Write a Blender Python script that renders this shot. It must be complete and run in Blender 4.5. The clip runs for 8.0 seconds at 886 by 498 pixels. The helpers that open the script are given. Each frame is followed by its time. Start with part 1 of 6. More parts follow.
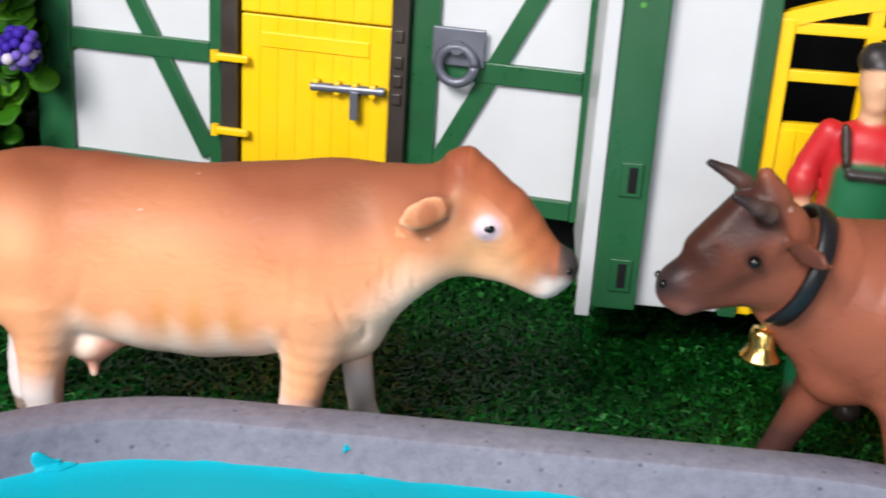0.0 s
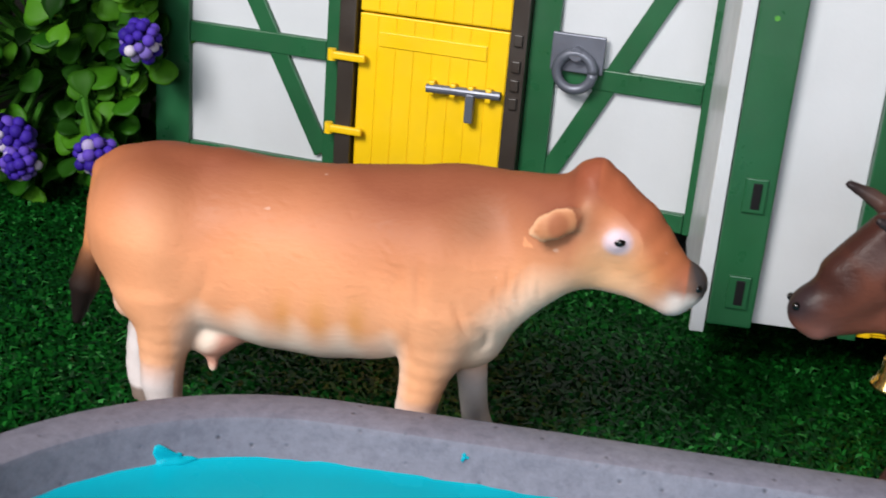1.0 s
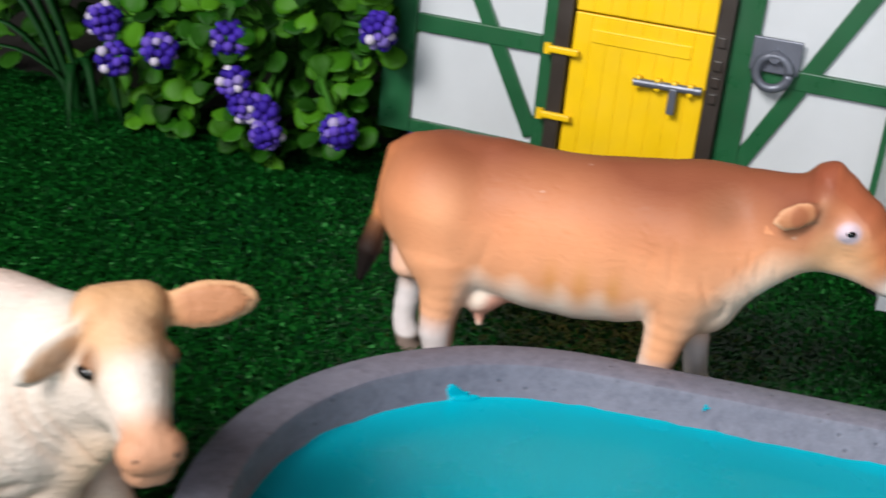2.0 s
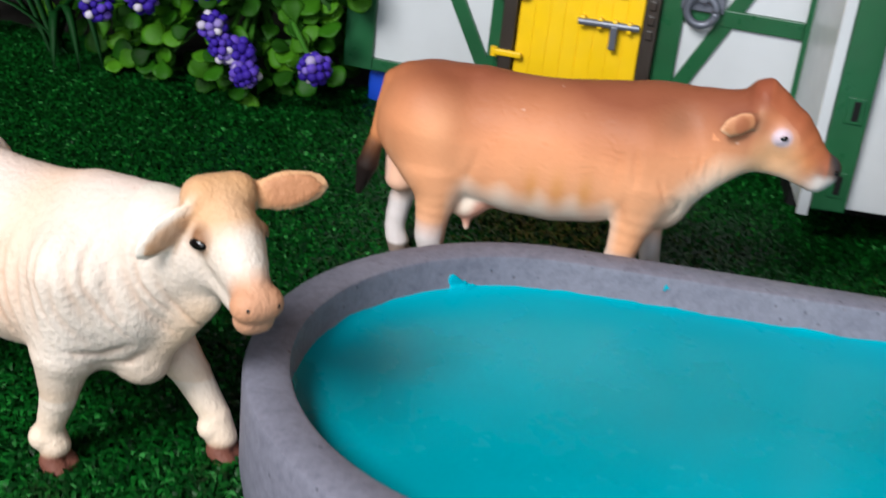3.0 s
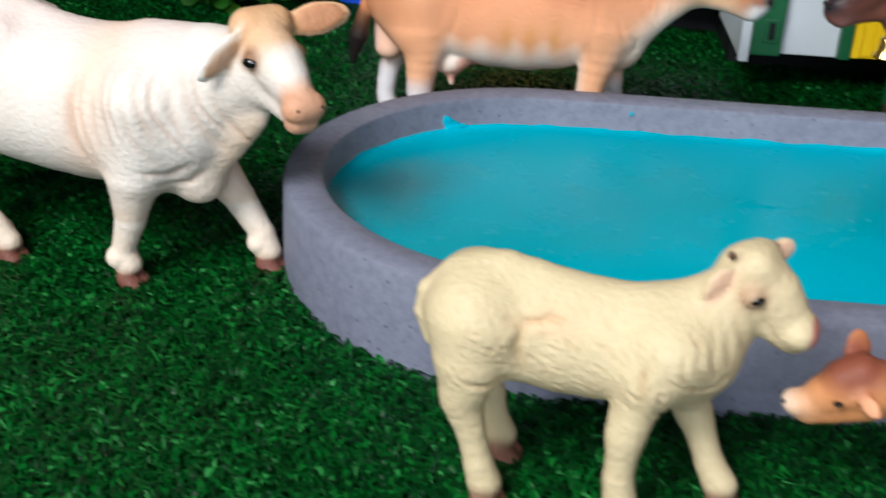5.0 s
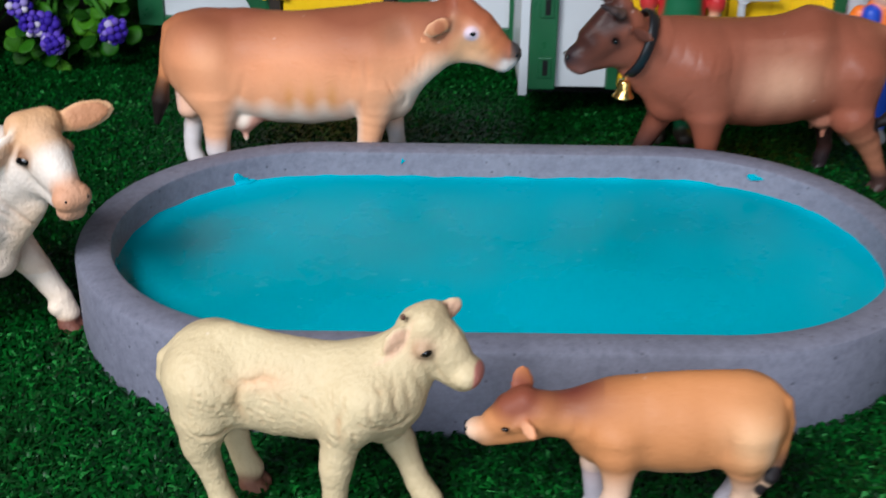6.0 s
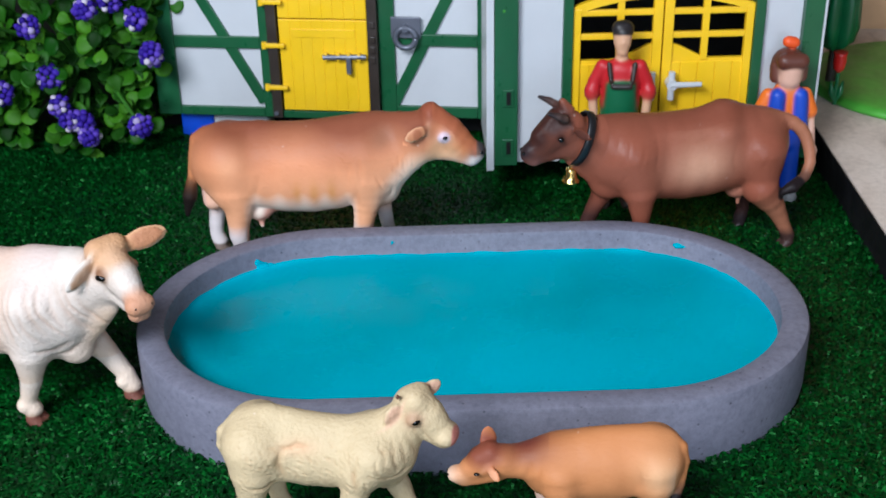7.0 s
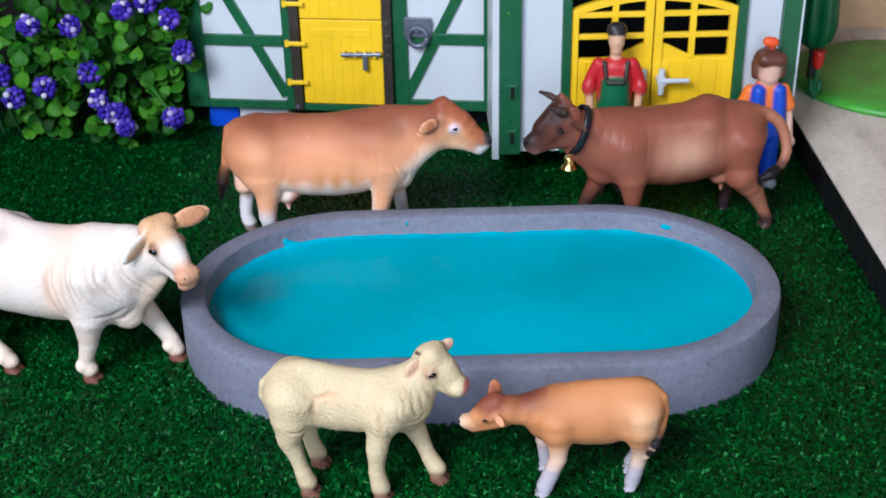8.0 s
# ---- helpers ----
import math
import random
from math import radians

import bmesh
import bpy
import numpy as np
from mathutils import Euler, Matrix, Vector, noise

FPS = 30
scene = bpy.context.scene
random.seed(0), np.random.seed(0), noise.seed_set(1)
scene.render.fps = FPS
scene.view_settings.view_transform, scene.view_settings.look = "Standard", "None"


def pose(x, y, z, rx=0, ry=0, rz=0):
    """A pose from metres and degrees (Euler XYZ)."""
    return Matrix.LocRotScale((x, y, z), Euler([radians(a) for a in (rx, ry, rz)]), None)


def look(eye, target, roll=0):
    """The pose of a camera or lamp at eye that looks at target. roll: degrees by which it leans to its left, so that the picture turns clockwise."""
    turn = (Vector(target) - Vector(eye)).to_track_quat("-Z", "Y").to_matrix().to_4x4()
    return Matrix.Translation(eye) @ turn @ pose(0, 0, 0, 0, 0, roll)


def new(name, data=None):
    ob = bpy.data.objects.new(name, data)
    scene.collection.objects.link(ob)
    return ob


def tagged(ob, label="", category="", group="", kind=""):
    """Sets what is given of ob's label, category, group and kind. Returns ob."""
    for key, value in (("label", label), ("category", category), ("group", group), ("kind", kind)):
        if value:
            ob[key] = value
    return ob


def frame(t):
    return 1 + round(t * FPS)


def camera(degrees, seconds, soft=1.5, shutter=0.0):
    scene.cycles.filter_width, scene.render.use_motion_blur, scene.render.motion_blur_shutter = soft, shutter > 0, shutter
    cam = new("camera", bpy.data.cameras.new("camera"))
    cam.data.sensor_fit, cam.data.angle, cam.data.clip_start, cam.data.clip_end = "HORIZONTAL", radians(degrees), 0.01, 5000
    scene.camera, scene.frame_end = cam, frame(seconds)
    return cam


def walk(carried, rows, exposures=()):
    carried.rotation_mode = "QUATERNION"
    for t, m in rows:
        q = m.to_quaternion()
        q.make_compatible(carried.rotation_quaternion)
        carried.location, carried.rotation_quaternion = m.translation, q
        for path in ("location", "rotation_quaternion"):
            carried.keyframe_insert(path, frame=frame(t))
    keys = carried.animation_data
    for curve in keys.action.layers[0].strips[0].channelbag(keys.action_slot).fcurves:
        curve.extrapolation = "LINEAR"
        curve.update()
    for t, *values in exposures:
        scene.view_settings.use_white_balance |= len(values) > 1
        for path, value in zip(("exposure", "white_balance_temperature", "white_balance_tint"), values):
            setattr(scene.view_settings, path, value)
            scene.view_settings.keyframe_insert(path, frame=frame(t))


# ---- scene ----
cam = camera(39.52, 8.0, soft=1.6, shutter=0.5)
PATH = [
    (0, (0.05443, 0.00178, 0.12772), (0.00677, 0.27802, 0.02085), 3.727),
    (0.5, (0.04821, 0.00075, 0.12711), (-0.01088, 0.27425, 0.01891), 4.598),
    (1, (0.04600, 0.00226, 0.12816), (-0.02030, 0.27396, 0.01962), 4.762),
    (1.5, (0.03933, -0.01247, 0.13414), (-0.03601, 0.25557, 0.02244), 4.637),
    (2, (0.02418, -0.04384, 0.14293), (-0.06161, 0.21813, 0.02456), 5.556),
    (2.2, (0.02080, -0.05326, 0.14637), (-0.06871, 0.20713, 0.02727), 4.994),
    (3.3, (0.01384, -0.10536, 0.14686), (-0.03778, 0.16170, 0.02031), 6.304),
    (3.5, (0.01121, -0.11217, 0.14564), (-0.04466, 0.15378, 0.01855), 4.609),
    (4, (-0.00040, -0.12133, 0.14026), (-0.05408, 0.14264, 0.00821), 2.491),
    (4.2, (-0.00012, -0.12584, 0.13820), (-0.05830, 0.13808, 0.00796), 2.795),
    (5.3, (0.02886, -0.15335, 0.13469), (-0.01001, 0.11270, 0.00165), 2.562),
    (5.5, (0.03916, -0.15704, 0.14275), (0.00509, 0.10940, 0.00917), 2.127),
    (6, (0.05800, -0.17091, 0.16915), (0.03101, 0.09551, 0.03388), 0.985),
    (6.5, (0.06469, -0.20278, 0.20079), (0.04180, 0.06290, 0.06334), 0.241),
    (7, (0.06749, -0.23442, 0.23161), (0.04263, 0.03142, 0.09482), -1.141),
    (7.5, (0.06493, -0.26124, 0.24394), (0.04043, 0.00450, 0.10689), -1.038),
    (8, (0.06847, -0.28080, 0.24978), (0.04312, -0.01585, 0.11136), -1.083),
]
EXPOSURES = [(0, 0.21, 6600, 12), (0.5, 0.09, 6600, 12), (1, -0.04, 6550, 11), (1.5, -0.12, 6550, 11), (2, -0.12, 6500, 10), (4, -0.16, 6150, 7), (5.5, -0.14, 5900, 4), (6, -0.26, 5900, 8), (7, -0.27, 5650, 9), (8, -0.16, 5450, 9)]
walk(cam, [(t, look(eye, target, roll)) for t, eye, target, roll in PATH], EXPOSURES)
cam.data.dof.use_dof, cam.data.dof.focus_distance, cam.data.dof.aperture_fstop = True, 0.31, 68.0

# ---------------------------------------------------------------- light
world = bpy.data.worlds.new("room_air")
scene.world = world
world.use_nodes = True
world.node_tree.nodes["Background"].inputs[0].default_value = (0.80, 0.88, 1.0, 1)
world.node_tree.nodes["Background"].inputs[1].default_value = 0.045


def area_lamp(name, eye, target, size, watts, colour):
    data = bpy.data.lights.new(name, "AREA")
    data.shape, data.size, data.energy, data.color = "SQUARE", size, watts, colour
    ob = new(name, data)
    ob.matrix_world = look(eye, target)
    return ob


# Unseen key lamp; the cast shadows set its place at the front left.
area_lamp("key_lamp", (-0.34, -0.62, 0.74), (0.03, 0.18, 0.0), 0.40, 19.5, (1.0, 0.97, 0.94))
# Fill lamp added at the front to lighten undersides; no window stands there.
area_lamp("fill_lamp", (0.22, -1.45, 0.50), (0.06, 0.18, 0.03), 0.9, 16.5, (0.88, 0.94, 1.0))


# ---------------------------------------------------------------- materials
def shader(name, rough=0.5, metal=0.0, spec=0.5):
    m = bpy.data.materials.new(name)
    m.use_nodes = True
    nt = m.node_tree
    b = nt.nodes["Principled BSDF"]
    b.inputs["Roughness"].default_value = rough
    b.inputs["Metallic"].default_value = metal
    b.inputs["Specular IOR Level"].default_value = spec
    return m, nt, b


def tex_noise(nt, scale, detail=4.0, rough=0.55, stretch=None):
    tc = nt.nodes.new("ShaderNodeTexCoord")
    n = nt.nodes.new("ShaderNodeTexNoise")
    n.inputs["Scale"].default_value = scale
    n.inputs["Detail"].default_value = detail
    n.inputs["Roughness"].default_value = rough
    if stretch:
        mp = nt.nodes.new("ShaderNodeMapping")
        mp.inputs["Scale"].default_value = stretch
        nt.links.new(tc.outputs["Object"], mp.inputs["Vector"])
        nt.links.new(mp.outputs[0], n.inputs["Vector"])
    else:
        nt.links.new(tc.outputs["Object"], n.inputs["Vector"])
    return n


def ramp(nt, src, stops):
    r = nt.nodes.new("ShaderNodeValToRGB")
    e = r.color_ramp.elements
    while len(e) < len(stops):
        e.new(0.5)
    for el, (p, c) in zip(e, stops):
        el.position, el.color = p, (*c, 1)
    nt.links.new(src, r.inputs[0])
    return r.outputs[0]


def mix(nt, fac, a, b, mode="MIX"):
    n = nt.nodes.new("ShaderNodeMix")
    n.data_type, n.blend_type = "RGBA", mode
    for sock, v in ((n.inputs[0], fac), (n.inputs[6], a), (n.inputs[7], b)):
        if isinstance(v, (int, float)):
            sock.default_value = v
        elif isinstance(v, tuple):
            sock.default_value = (*v, 1)
        else:
            nt.links.new(v, sock)
    return n.outputs[2]


def bump(nt, b, src, strength, dist, base=None):
    n = nt.nodes.new("ShaderNodeBump")
    n.inputs["Strength"].default_value, n.inputs["Distance"].default_value = strength, dist
    nt.links.new(src, n.inputs["Height"])
    if base:
        nt.links.new(base, n.inputs["Normal"])
    nt.links.new(n.outputs[0], b.inputs["Normal"])
    return n.outputs[0]


def dim(c, f):
    return tuple(min(1.0, v * f) for v in c)


def plastic(name, c, rough=0.38, spec=0.5, vary=0.12, grain=0.12, scale=60.0, metal=0.0, dirt=0.0):
    """Moulded plastic: faint mottling at two scales and a fine surface grain."""
    m, nt, b = shader(name, rough, metal, spec)
    big = tex_noise(nt, scale, 3)
    col = ramp(nt, big.outputs[0], [(0.3, dim(c, 1 - vary)), (0.7, dim(c, 1 + vary))])
    if dirt:
        smear = tex_noise(nt, 22, 6, 0.7)
        f = ramp(nt, smear.outputs[0], [(0.55, (0, 0, 0)), (0.8, (dirt, dirt, dirt))])
        col = mix(nt, f, col, (0.30, 0.26, 0.21))
    nt.links.new(col, b.inputs["Base Color"])
    fine = tex_noise(nt, 900, 3)
    rr = ramp(nt, tex_noise(nt, 130, 4).outputs[0], [(0.3, (rough * 0.8,) * 3), (0.75, (min(1, rough * 1.3),) * 3)])
    nt.links.new(rr, b.inputs["Roughness"])
    bump(nt, b, fine.outputs[0], grain, 0.0003)
    return m


WHITE = plastic("white_plastic", (0.51, 0.53, 0.56), 0.35, vary=0.03, dirt=0.12)
GREEN = plastic("dark_green_plastic", (0.012, 0.085, 0.032), 0.32)
YELLOW = plastic("yellow_plastic", (0.80, 0.50, 0.004), 0.36, vary=0.05)
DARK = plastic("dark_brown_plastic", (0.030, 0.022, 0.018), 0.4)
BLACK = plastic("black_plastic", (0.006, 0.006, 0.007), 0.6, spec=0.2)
STEEL = plastic("grey_metallic_plastic", (0.12, 0.13, 0.165), 0.38, metal=0.35)
BLUE = plastic("blue_plastic", (0.01, 0.06, 0.50), 0.3)
RED = plastic("red_plastic", (0.55, 0.015, 0.012), 0.35)
LIGHT_GREEN = plastic("grass_green_plastic", (0.065, 0.28, 0.028), 0.4, vary=0.3)
TREE_GREEN = plastic("pine_green_plastic", (0.008, 0.11, 0.035), 0.35)
EYE = plastic("glossy_black_paint", (0.004, 0.003, 0.003), 0.08, vary=0)
BRASS = plastic("brass", (0.83, 0.56, 0.18), 0.22, metal=1.0, grain=0.05)
LEATHER = plastic("black_collar_paint", (0.007, 0.007, 0.009), 0.4)
STALK = plastic("stem_green_plastic", (0.035, 0.14, 0.012), 0.5)


def painted(name, rough=0.42, hair=0.35, hair_scale=420.0, stretch=(0.35, 1.0, 1.0), spec=0.45, deep=(0.80, 0.76, 0.72), crinkle=0.0, lumps=0.08):
    """Hand-painted vinyl: the paint's own colours, a mottled wash and moulded hair."""
    m, nt, b = shader(name, rough, 0.0, spec)
    at = nt.nodes.new("ShaderNodeAttribute")
    at.attribute_name = "Paint"
    tone = tex_noise(nt, 90, 5, 0.6)
    v = ramp(nt, tone.outputs[0], [(0.3, (0.92, 0.90, 0.88)), (0.7, (1.0, 1.0, 1.0))])
    col = mix(nt, 0.8, at.outputs["Color"], v, "MULTIPLY")
    strands = tex_noise(nt, hair_scale, 4, 0.65, stretch)
    v2 = ramp(nt, strands.outputs[0], [(0.34, deep), (0.50, (1, 1, 1))])
    col = mix(nt, hair, col, v2, "MULTIPLY")
    specks = tex_noise(nt, 330, 2, 0.4)
    f = ramp(nt, specks.outputs[0], [(0.765, (0, 0, 0)), (0.81, (0.22, 0.22, 0.22))])
    col = mix(nt, f, col, (0.85, 0.74, 0.66))
    nt.links.new(col, b.inputs["Base Color"])
    rr = ramp(nt, tone.outputs[0], [(0.3, (rough * 0.85,) * 3), (0.7, (rough * 1.2,) * 3)])
    nt.links.new(rr, b.inputs["Roughness"])
    soft = tex_noise(nt, 130, 3)
    n1 = bump(nt, b, soft.outputs[0], lumps, 0.0010)
    n2 = bump(nt, b, strands.outputs[0], min(1.0, hair * 1.6), 0.0006, n1)
    if crinkle:
        vo = nt.nodes.new("ShaderNodeTexVoronoi")
        vo.inputs["Scale"].default_value = 900
        tc = nt.nodes.new("ShaderNodeTexCoord")
        bend = tex_noise(nt, 700, 2)
        shift = nt.nodes.new("ShaderNodeMix")
        shift.data_type = "VECTOR"
        shift.inputs[0].default_value = 0.0016
        nt.links.new(tc.outputs["Object"], shift.inputs[4])
        nt.links.new(bend.outputs[1], shift.inputs[5])
        nt.links.new(shift.outputs[1], vo.inputs["Vector"])
        bump(nt, b, vo.outputs["Distance"], crinkle, 0.0004, n2)
    return m


COAT_SMOOTH = painted("painted_vinyl_short_hair", 0.55, 0.13, 1250, (0.45, 1, 0.85), 0.22, (0.82, 0.72, 0.64))
COAT_ROUGH = painted("painted_vinyl_curly_hair", 0.55, 0.24, 1000, (1, 1, 0.5), 0.25, (0.84, 0.77, 0.66), 0.30)
COAT_GLOSS = painted("painted_vinyl_glossy_hair", 0.36, 0.16, 1100, (0.45, 1, 0.85), 0.15, (0.78, 0.68, 0.60))
COAT_DOLL = painted("painted_vinyl_plain", 0.45, 0.05, 300, (1, 1, 1), 0.45, (0.85, 0.82, 0.8), 0, 0.03)


def stone_material():
    m, nt, b = shader("cast_grey_stone", 0.62, 0, 0.4)
    a = tex_noise(nt, 28, 5, 0.6)
    c = ramp(nt, a.outputs[0], [(0.3, (0.150, 0.150, 0.198)), (0.55, (0.178, 0.178, 0.230)), (0.75, (0.205, 0.204, 0.256))])
    mott = tex_noise(nt, 340, 4, 0.7)
    c = mix(nt, 0.45, c, ramp(nt, mott.outputs[0], [(0.36, (0.66, 0.66, 0.70)), (0.5, (1.0, 1.0, 1.0)), (0.66, (1.22, 1.22, 1.20))]), "MULTIPLY")
    g = tex_noise(nt, 700, 3, 0.7)
    c = mix(nt, 0.55, c, ramp(nt, g.outputs[0], [(0.3, (0.70, 0.70, 0.72)), (0.65, (1.0, 1.0, 1.0))]), "MULTIPLY")
    vo = nt.nodes.new("ShaderNodeTexVoronoi")
    vo.inputs["Scale"].default_value = 260
    tc = nt.nodes.new("ShaderNodeTexCoord")
    nt.links.new(tc.outputs["Object"], vo.inputs["Vector"])
    pits = ramp(nt, vo.outputs["Distance"], [(0.05, (0.0, 0.0, 0.0)), (0.16, (1, 1, 1))])
    c = mix(nt, 0.75, c, ramp(nt, vo.outputs["Distance"], [(0.04, (0.25, 0.24, 0.25)), (0.13, (1, 1, 1))]), "MULTIPLY")
    nt.links.new(c, b.inputs["Base Color"])
    n1 = bump(nt, b, g.outputs[0], 0.25, 0.0004)
    bump(nt, b, pits, 0.3, 0.0005, n1)
    return m


STONE = stone_material()


def water_material():
    m, nt, b = shader("turquoise_slime", 0.2, 0, 0.14)
    # Broad changes of tone stand in for reflections on the surface.
    a = tex_noise(nt, 9, 3, 0.5)
    c = ramp(nt, a.outputs[0], [(0.32, (0.0, 0.270, 0.345)), (0.5, (0.0, 0.345, 0.455)), (0.7, (0.0, 0.385, 0.515))])
    nt.links.new(c, b.inputs["Base Color"])
    b.inputs["Subsurface Weight"].default_value = 0.0
    n = tex_noise(nt, 26, 2, 0.4)
    rr = ramp(nt, tex_noise(nt, 40, 4).outputs[0], [(0.35, (0.22,) * 3), (0.7, (0.34,) * 3)])
    nt.links.new(rr, b.inputs["Roughness"])
    bump(nt, b, n.outputs[0], 0.04, 0.0015)
    return m


WATER = water_material()


def island_material(name, stops, rough, spec, per_object=False):
    """Colour that varies from blade to blade or leaf to leaf."""
    m, nt, b = shader(name, rough, 0, spec)
    g = nt.nodes.new("ShaderNodeObjectInfo" if per_object else "ShaderNodeNewGeometry")
    c = ramp(nt, g.outputs["Random" if per_object else "Random Per Island"], stops)
    n = tex_noise(nt, 160, 3)
    c = mix(nt, 0.5, c, ramp(nt, n.outputs[0], [(0.3, (0.6, 0.6, 0.6)), (0.7, (1, 1, 1))]), "MULTIPLY")
    nt.links.new(c, b.inputs["Base Color"])
    return m


# The few brightest blades put the grass's glints into their colour.
TURF = island_material("turf_blades", [(0.0, (0.0009, 0.018, 0.003)), (0.5, (0.0020, 0.043, 0.0055)), (0.90, (0.004, 0.080, 0.009)), (0.96, (0.010, 0.125, 0.016)), (1.0, (0.04, 0.20, 0.05))], 0.42, 0.13)
LEAF = island_material("leaf_plastic", [(0.0, (0.006, 0.048, 0.002)), (0.5, (0.022, 0.105, 0.004)), (1.0, (0.060, 0.190, 0.008))], 0.5, 0.12, True)
# Leaf colour darkened to paint in the shade inside the bush.
LEAF_SHADED = island_material("shaded_inner_leaf", [(0.0, (0.004, 0.024, 0.002)), (0.7, (0.014, 0.070, 0.004)), (1.0, (0.040, 0.140, 0.007))], 0.55, 0.08)
STRAP = island_material("strap_leaf_plastic", [(0.0, (0.002, 0.022, 0.005)), (1.0, (0.006, 0.060, 0.009))], 0.55, 0.12)
PETAL = island_material("violet_petals", [(0.0, (0.024, 0.010, 0.20)), (0.40, (0.050, 0.022, 0.34)), (0.60, (0.11, 0.060, 0.42)), (0.74, (0.30, 0.24, 0.52)), (1.0, (0.60, 0.56, 0.62))], 0.6, 0.12)


def soil_material():
    m, nt, b = shader("turf_backing", 0.8, 0, 0.2)
    n = tex_noise(nt, 420, 4, 0.7)
    nt.links.new(ramp(nt, n.outputs[0], [(0.3, (0.002, 0.010, 0.003)), (0.7, (0.008, 0.045, 0.010))]), b.inputs["Base Color"])
    bump(nt, b, n.outputs[0], 0.8, 0.002)
    return m


SOIL = soil_material()


def slab_material():
    m, nt, b = shader("sandy_grey_board", 0.6, 0, 0.4)
    a = tex_noise(nt, 30, 6, 0.65, (1, 0.4, 1))
    c = ramp(nt, a.outputs[0], [(0.3, (0.44, 0.37, 0.31)), (0.5, (0.66, 0.57, 0.49)), (0.75, (0.76, 0.68, 0.60))])
    g = tex_noise(nt, 380, 4)
    c = mix(nt, 0.5, c, ramp(nt, g.outputs[0], [(0.3, (0.7, 0.68, 0.66)), (0.6, (1, 1, 1))]), "MULTIPLY")
    nt.links.new(c, b.inputs["Base Color"])
    bump(nt, b, g.outputs[0], 0.2, 0.0005)
    return m


SLAB = slab_material()
CARD = plastic("tan_cardboard", (0.42, 0.26, 0.14), 0.7, spec=0.2, vary=0.12)
ROOM = plastic("painted_room_wall", (0.30, 0.28, 0.26), 0.8, spec=0.2, scale=3)
DARK_SHEET = plastic("dark_sheet", (0.0015, 0.0025, 0.002), 0.9, spec=0.1, scale=8)
TABLE = plastic("dark_table", (0.020, 0.018, 0.016), 0.5, scale=9)


# ---------------------------------------------------------------- mesh helpers
def part(name, bm, material, parent=None, label="", smooth=False):
    me = bpy.data.meshes.new(name)
    bm.normal_update()
    bm.to_mesh(me)
    bm.free()
    me.materials.append(material)
    if smooth:
        me.polygons.foreach_set("use_smooth", [True] * len(me.polygons))
    ob = new(name, me)
    if parent:
        ob.parent = parent
    if label:
        tagged(ob, label)
    return ob


def thing(name, label, category, m=None, group="", kind=""):
    ob = new(name)
    ob.empty_display_size = 0.01
    if m:
        ob.matrix_world = m
    return tagged(ob, label, category, group, kind)


def box(x0, x1, y0, y1, z0, z1, bevel=0.0004, bm=None, segments=2):
    own = bm is None
    b = bmesh.new()
    vs = bmesh.ops.create_cube(b, size=1.0)["verts"]
    for v in vs:
        v.co = Vector(((x0, x1)[v.co.x > 0], (y0, y1)[v.co.y > 0], (z0, z1)[v.co.z > 0]))
    if bevel:
        bmesh.ops.bevel(b, geom=b.edges[:], offset=bevel, segments=segments, affect="EDGES", profile=0.6)
    if own:
        return b
    join(bm, b)
    return bm


def join(bm, other):
    me = bpy.data.meshes.new("tmp")
    other.to_mesh(me)
    other.free()
    bm.from_mesh(me)
    bpy.data.meshes.remove(me)


def turned_box(cx, cz, length, width, angle, y0, y1, bevel=0.0004):
    """A bar lying in a wall: centred at (cx, cz), turned in the wall's plane."""
    b = box(-length / 2, length / 2, y0, y1, -width / 2, width / 2, bevel)
    bmesh.ops.transform(b, matrix=pose(cx, 0, cz, 0, -angle, 0), verts=b.verts)
    return b


def prism(outline, y0, y1, bevel=0.0003):
    """An outline in x and z, given thickness along y."""
    b = bmesh.new()
    front = [b.verts.new((x, y0, z)) for x, z in outline]
    back = [b.verts.new((x, y1, z)) for x, z in outline]
    b.faces.new(front)
    b.faces.new(back[::-1])
    n = len(outline)
    for i in range(n):
        b.faces.new((front[i], back[i], back[(i + 1) % n], front[(i + 1) % n]))
    bmesh.ops.recalc_face_normals(b, faces=b.faces[:])
    if bevel:
        sharp = [e for e in b.edges if len(e.link_faces) == 2 and e.calc_face_angle(0) > 0.6]
        bmesh.ops.bevel(b, geom=sharp, offset=bevel, segments=2, affect="EDGES", profile=0.6)
    return b


def rod(a, b, r0, r1=None, segments=12, bm=None):
    r1 = r0 if r1 is None else r1
    own = bmesh.new() if bm is None else bm
    a, b = Vector(a), Vector(b)
    d = b - a
    m = Matrix.Translation((a + b) / 2) @ d.to_track_quat("Z", "Y").to_matrix().to_4x4()
    bmesh.ops.create_cone(own, cap_ends=True, segments=segments, radius1=r0, radius2=r1, depth=d.length, matrix=m)
    return own


def lathe(profile, segments=32, m=None):
    """A turned form from (radius, height) pairs."""
    b = bmesh.new()
    rings = []
    for r, z in profile:
        rings.append([b.verts.new((r * math.cos(2 * math.pi * i / segments), r * math.sin(2 * math.pi * i / segments), z)) for i in range(segments)])
    for lo, hi in zip(rings, rings[1:]):
        for i in range(segments):
            b.faces.new((lo[i], lo[(i + 1) % segments], hi[(i + 1) % segments], hi[i]))
    b.faces.new(rings[0][::-1])
    b.faces.new(rings[-1])
    if m:
        bmesh.ops.transform(b, matrix=m, verts=b.verts)
    return b


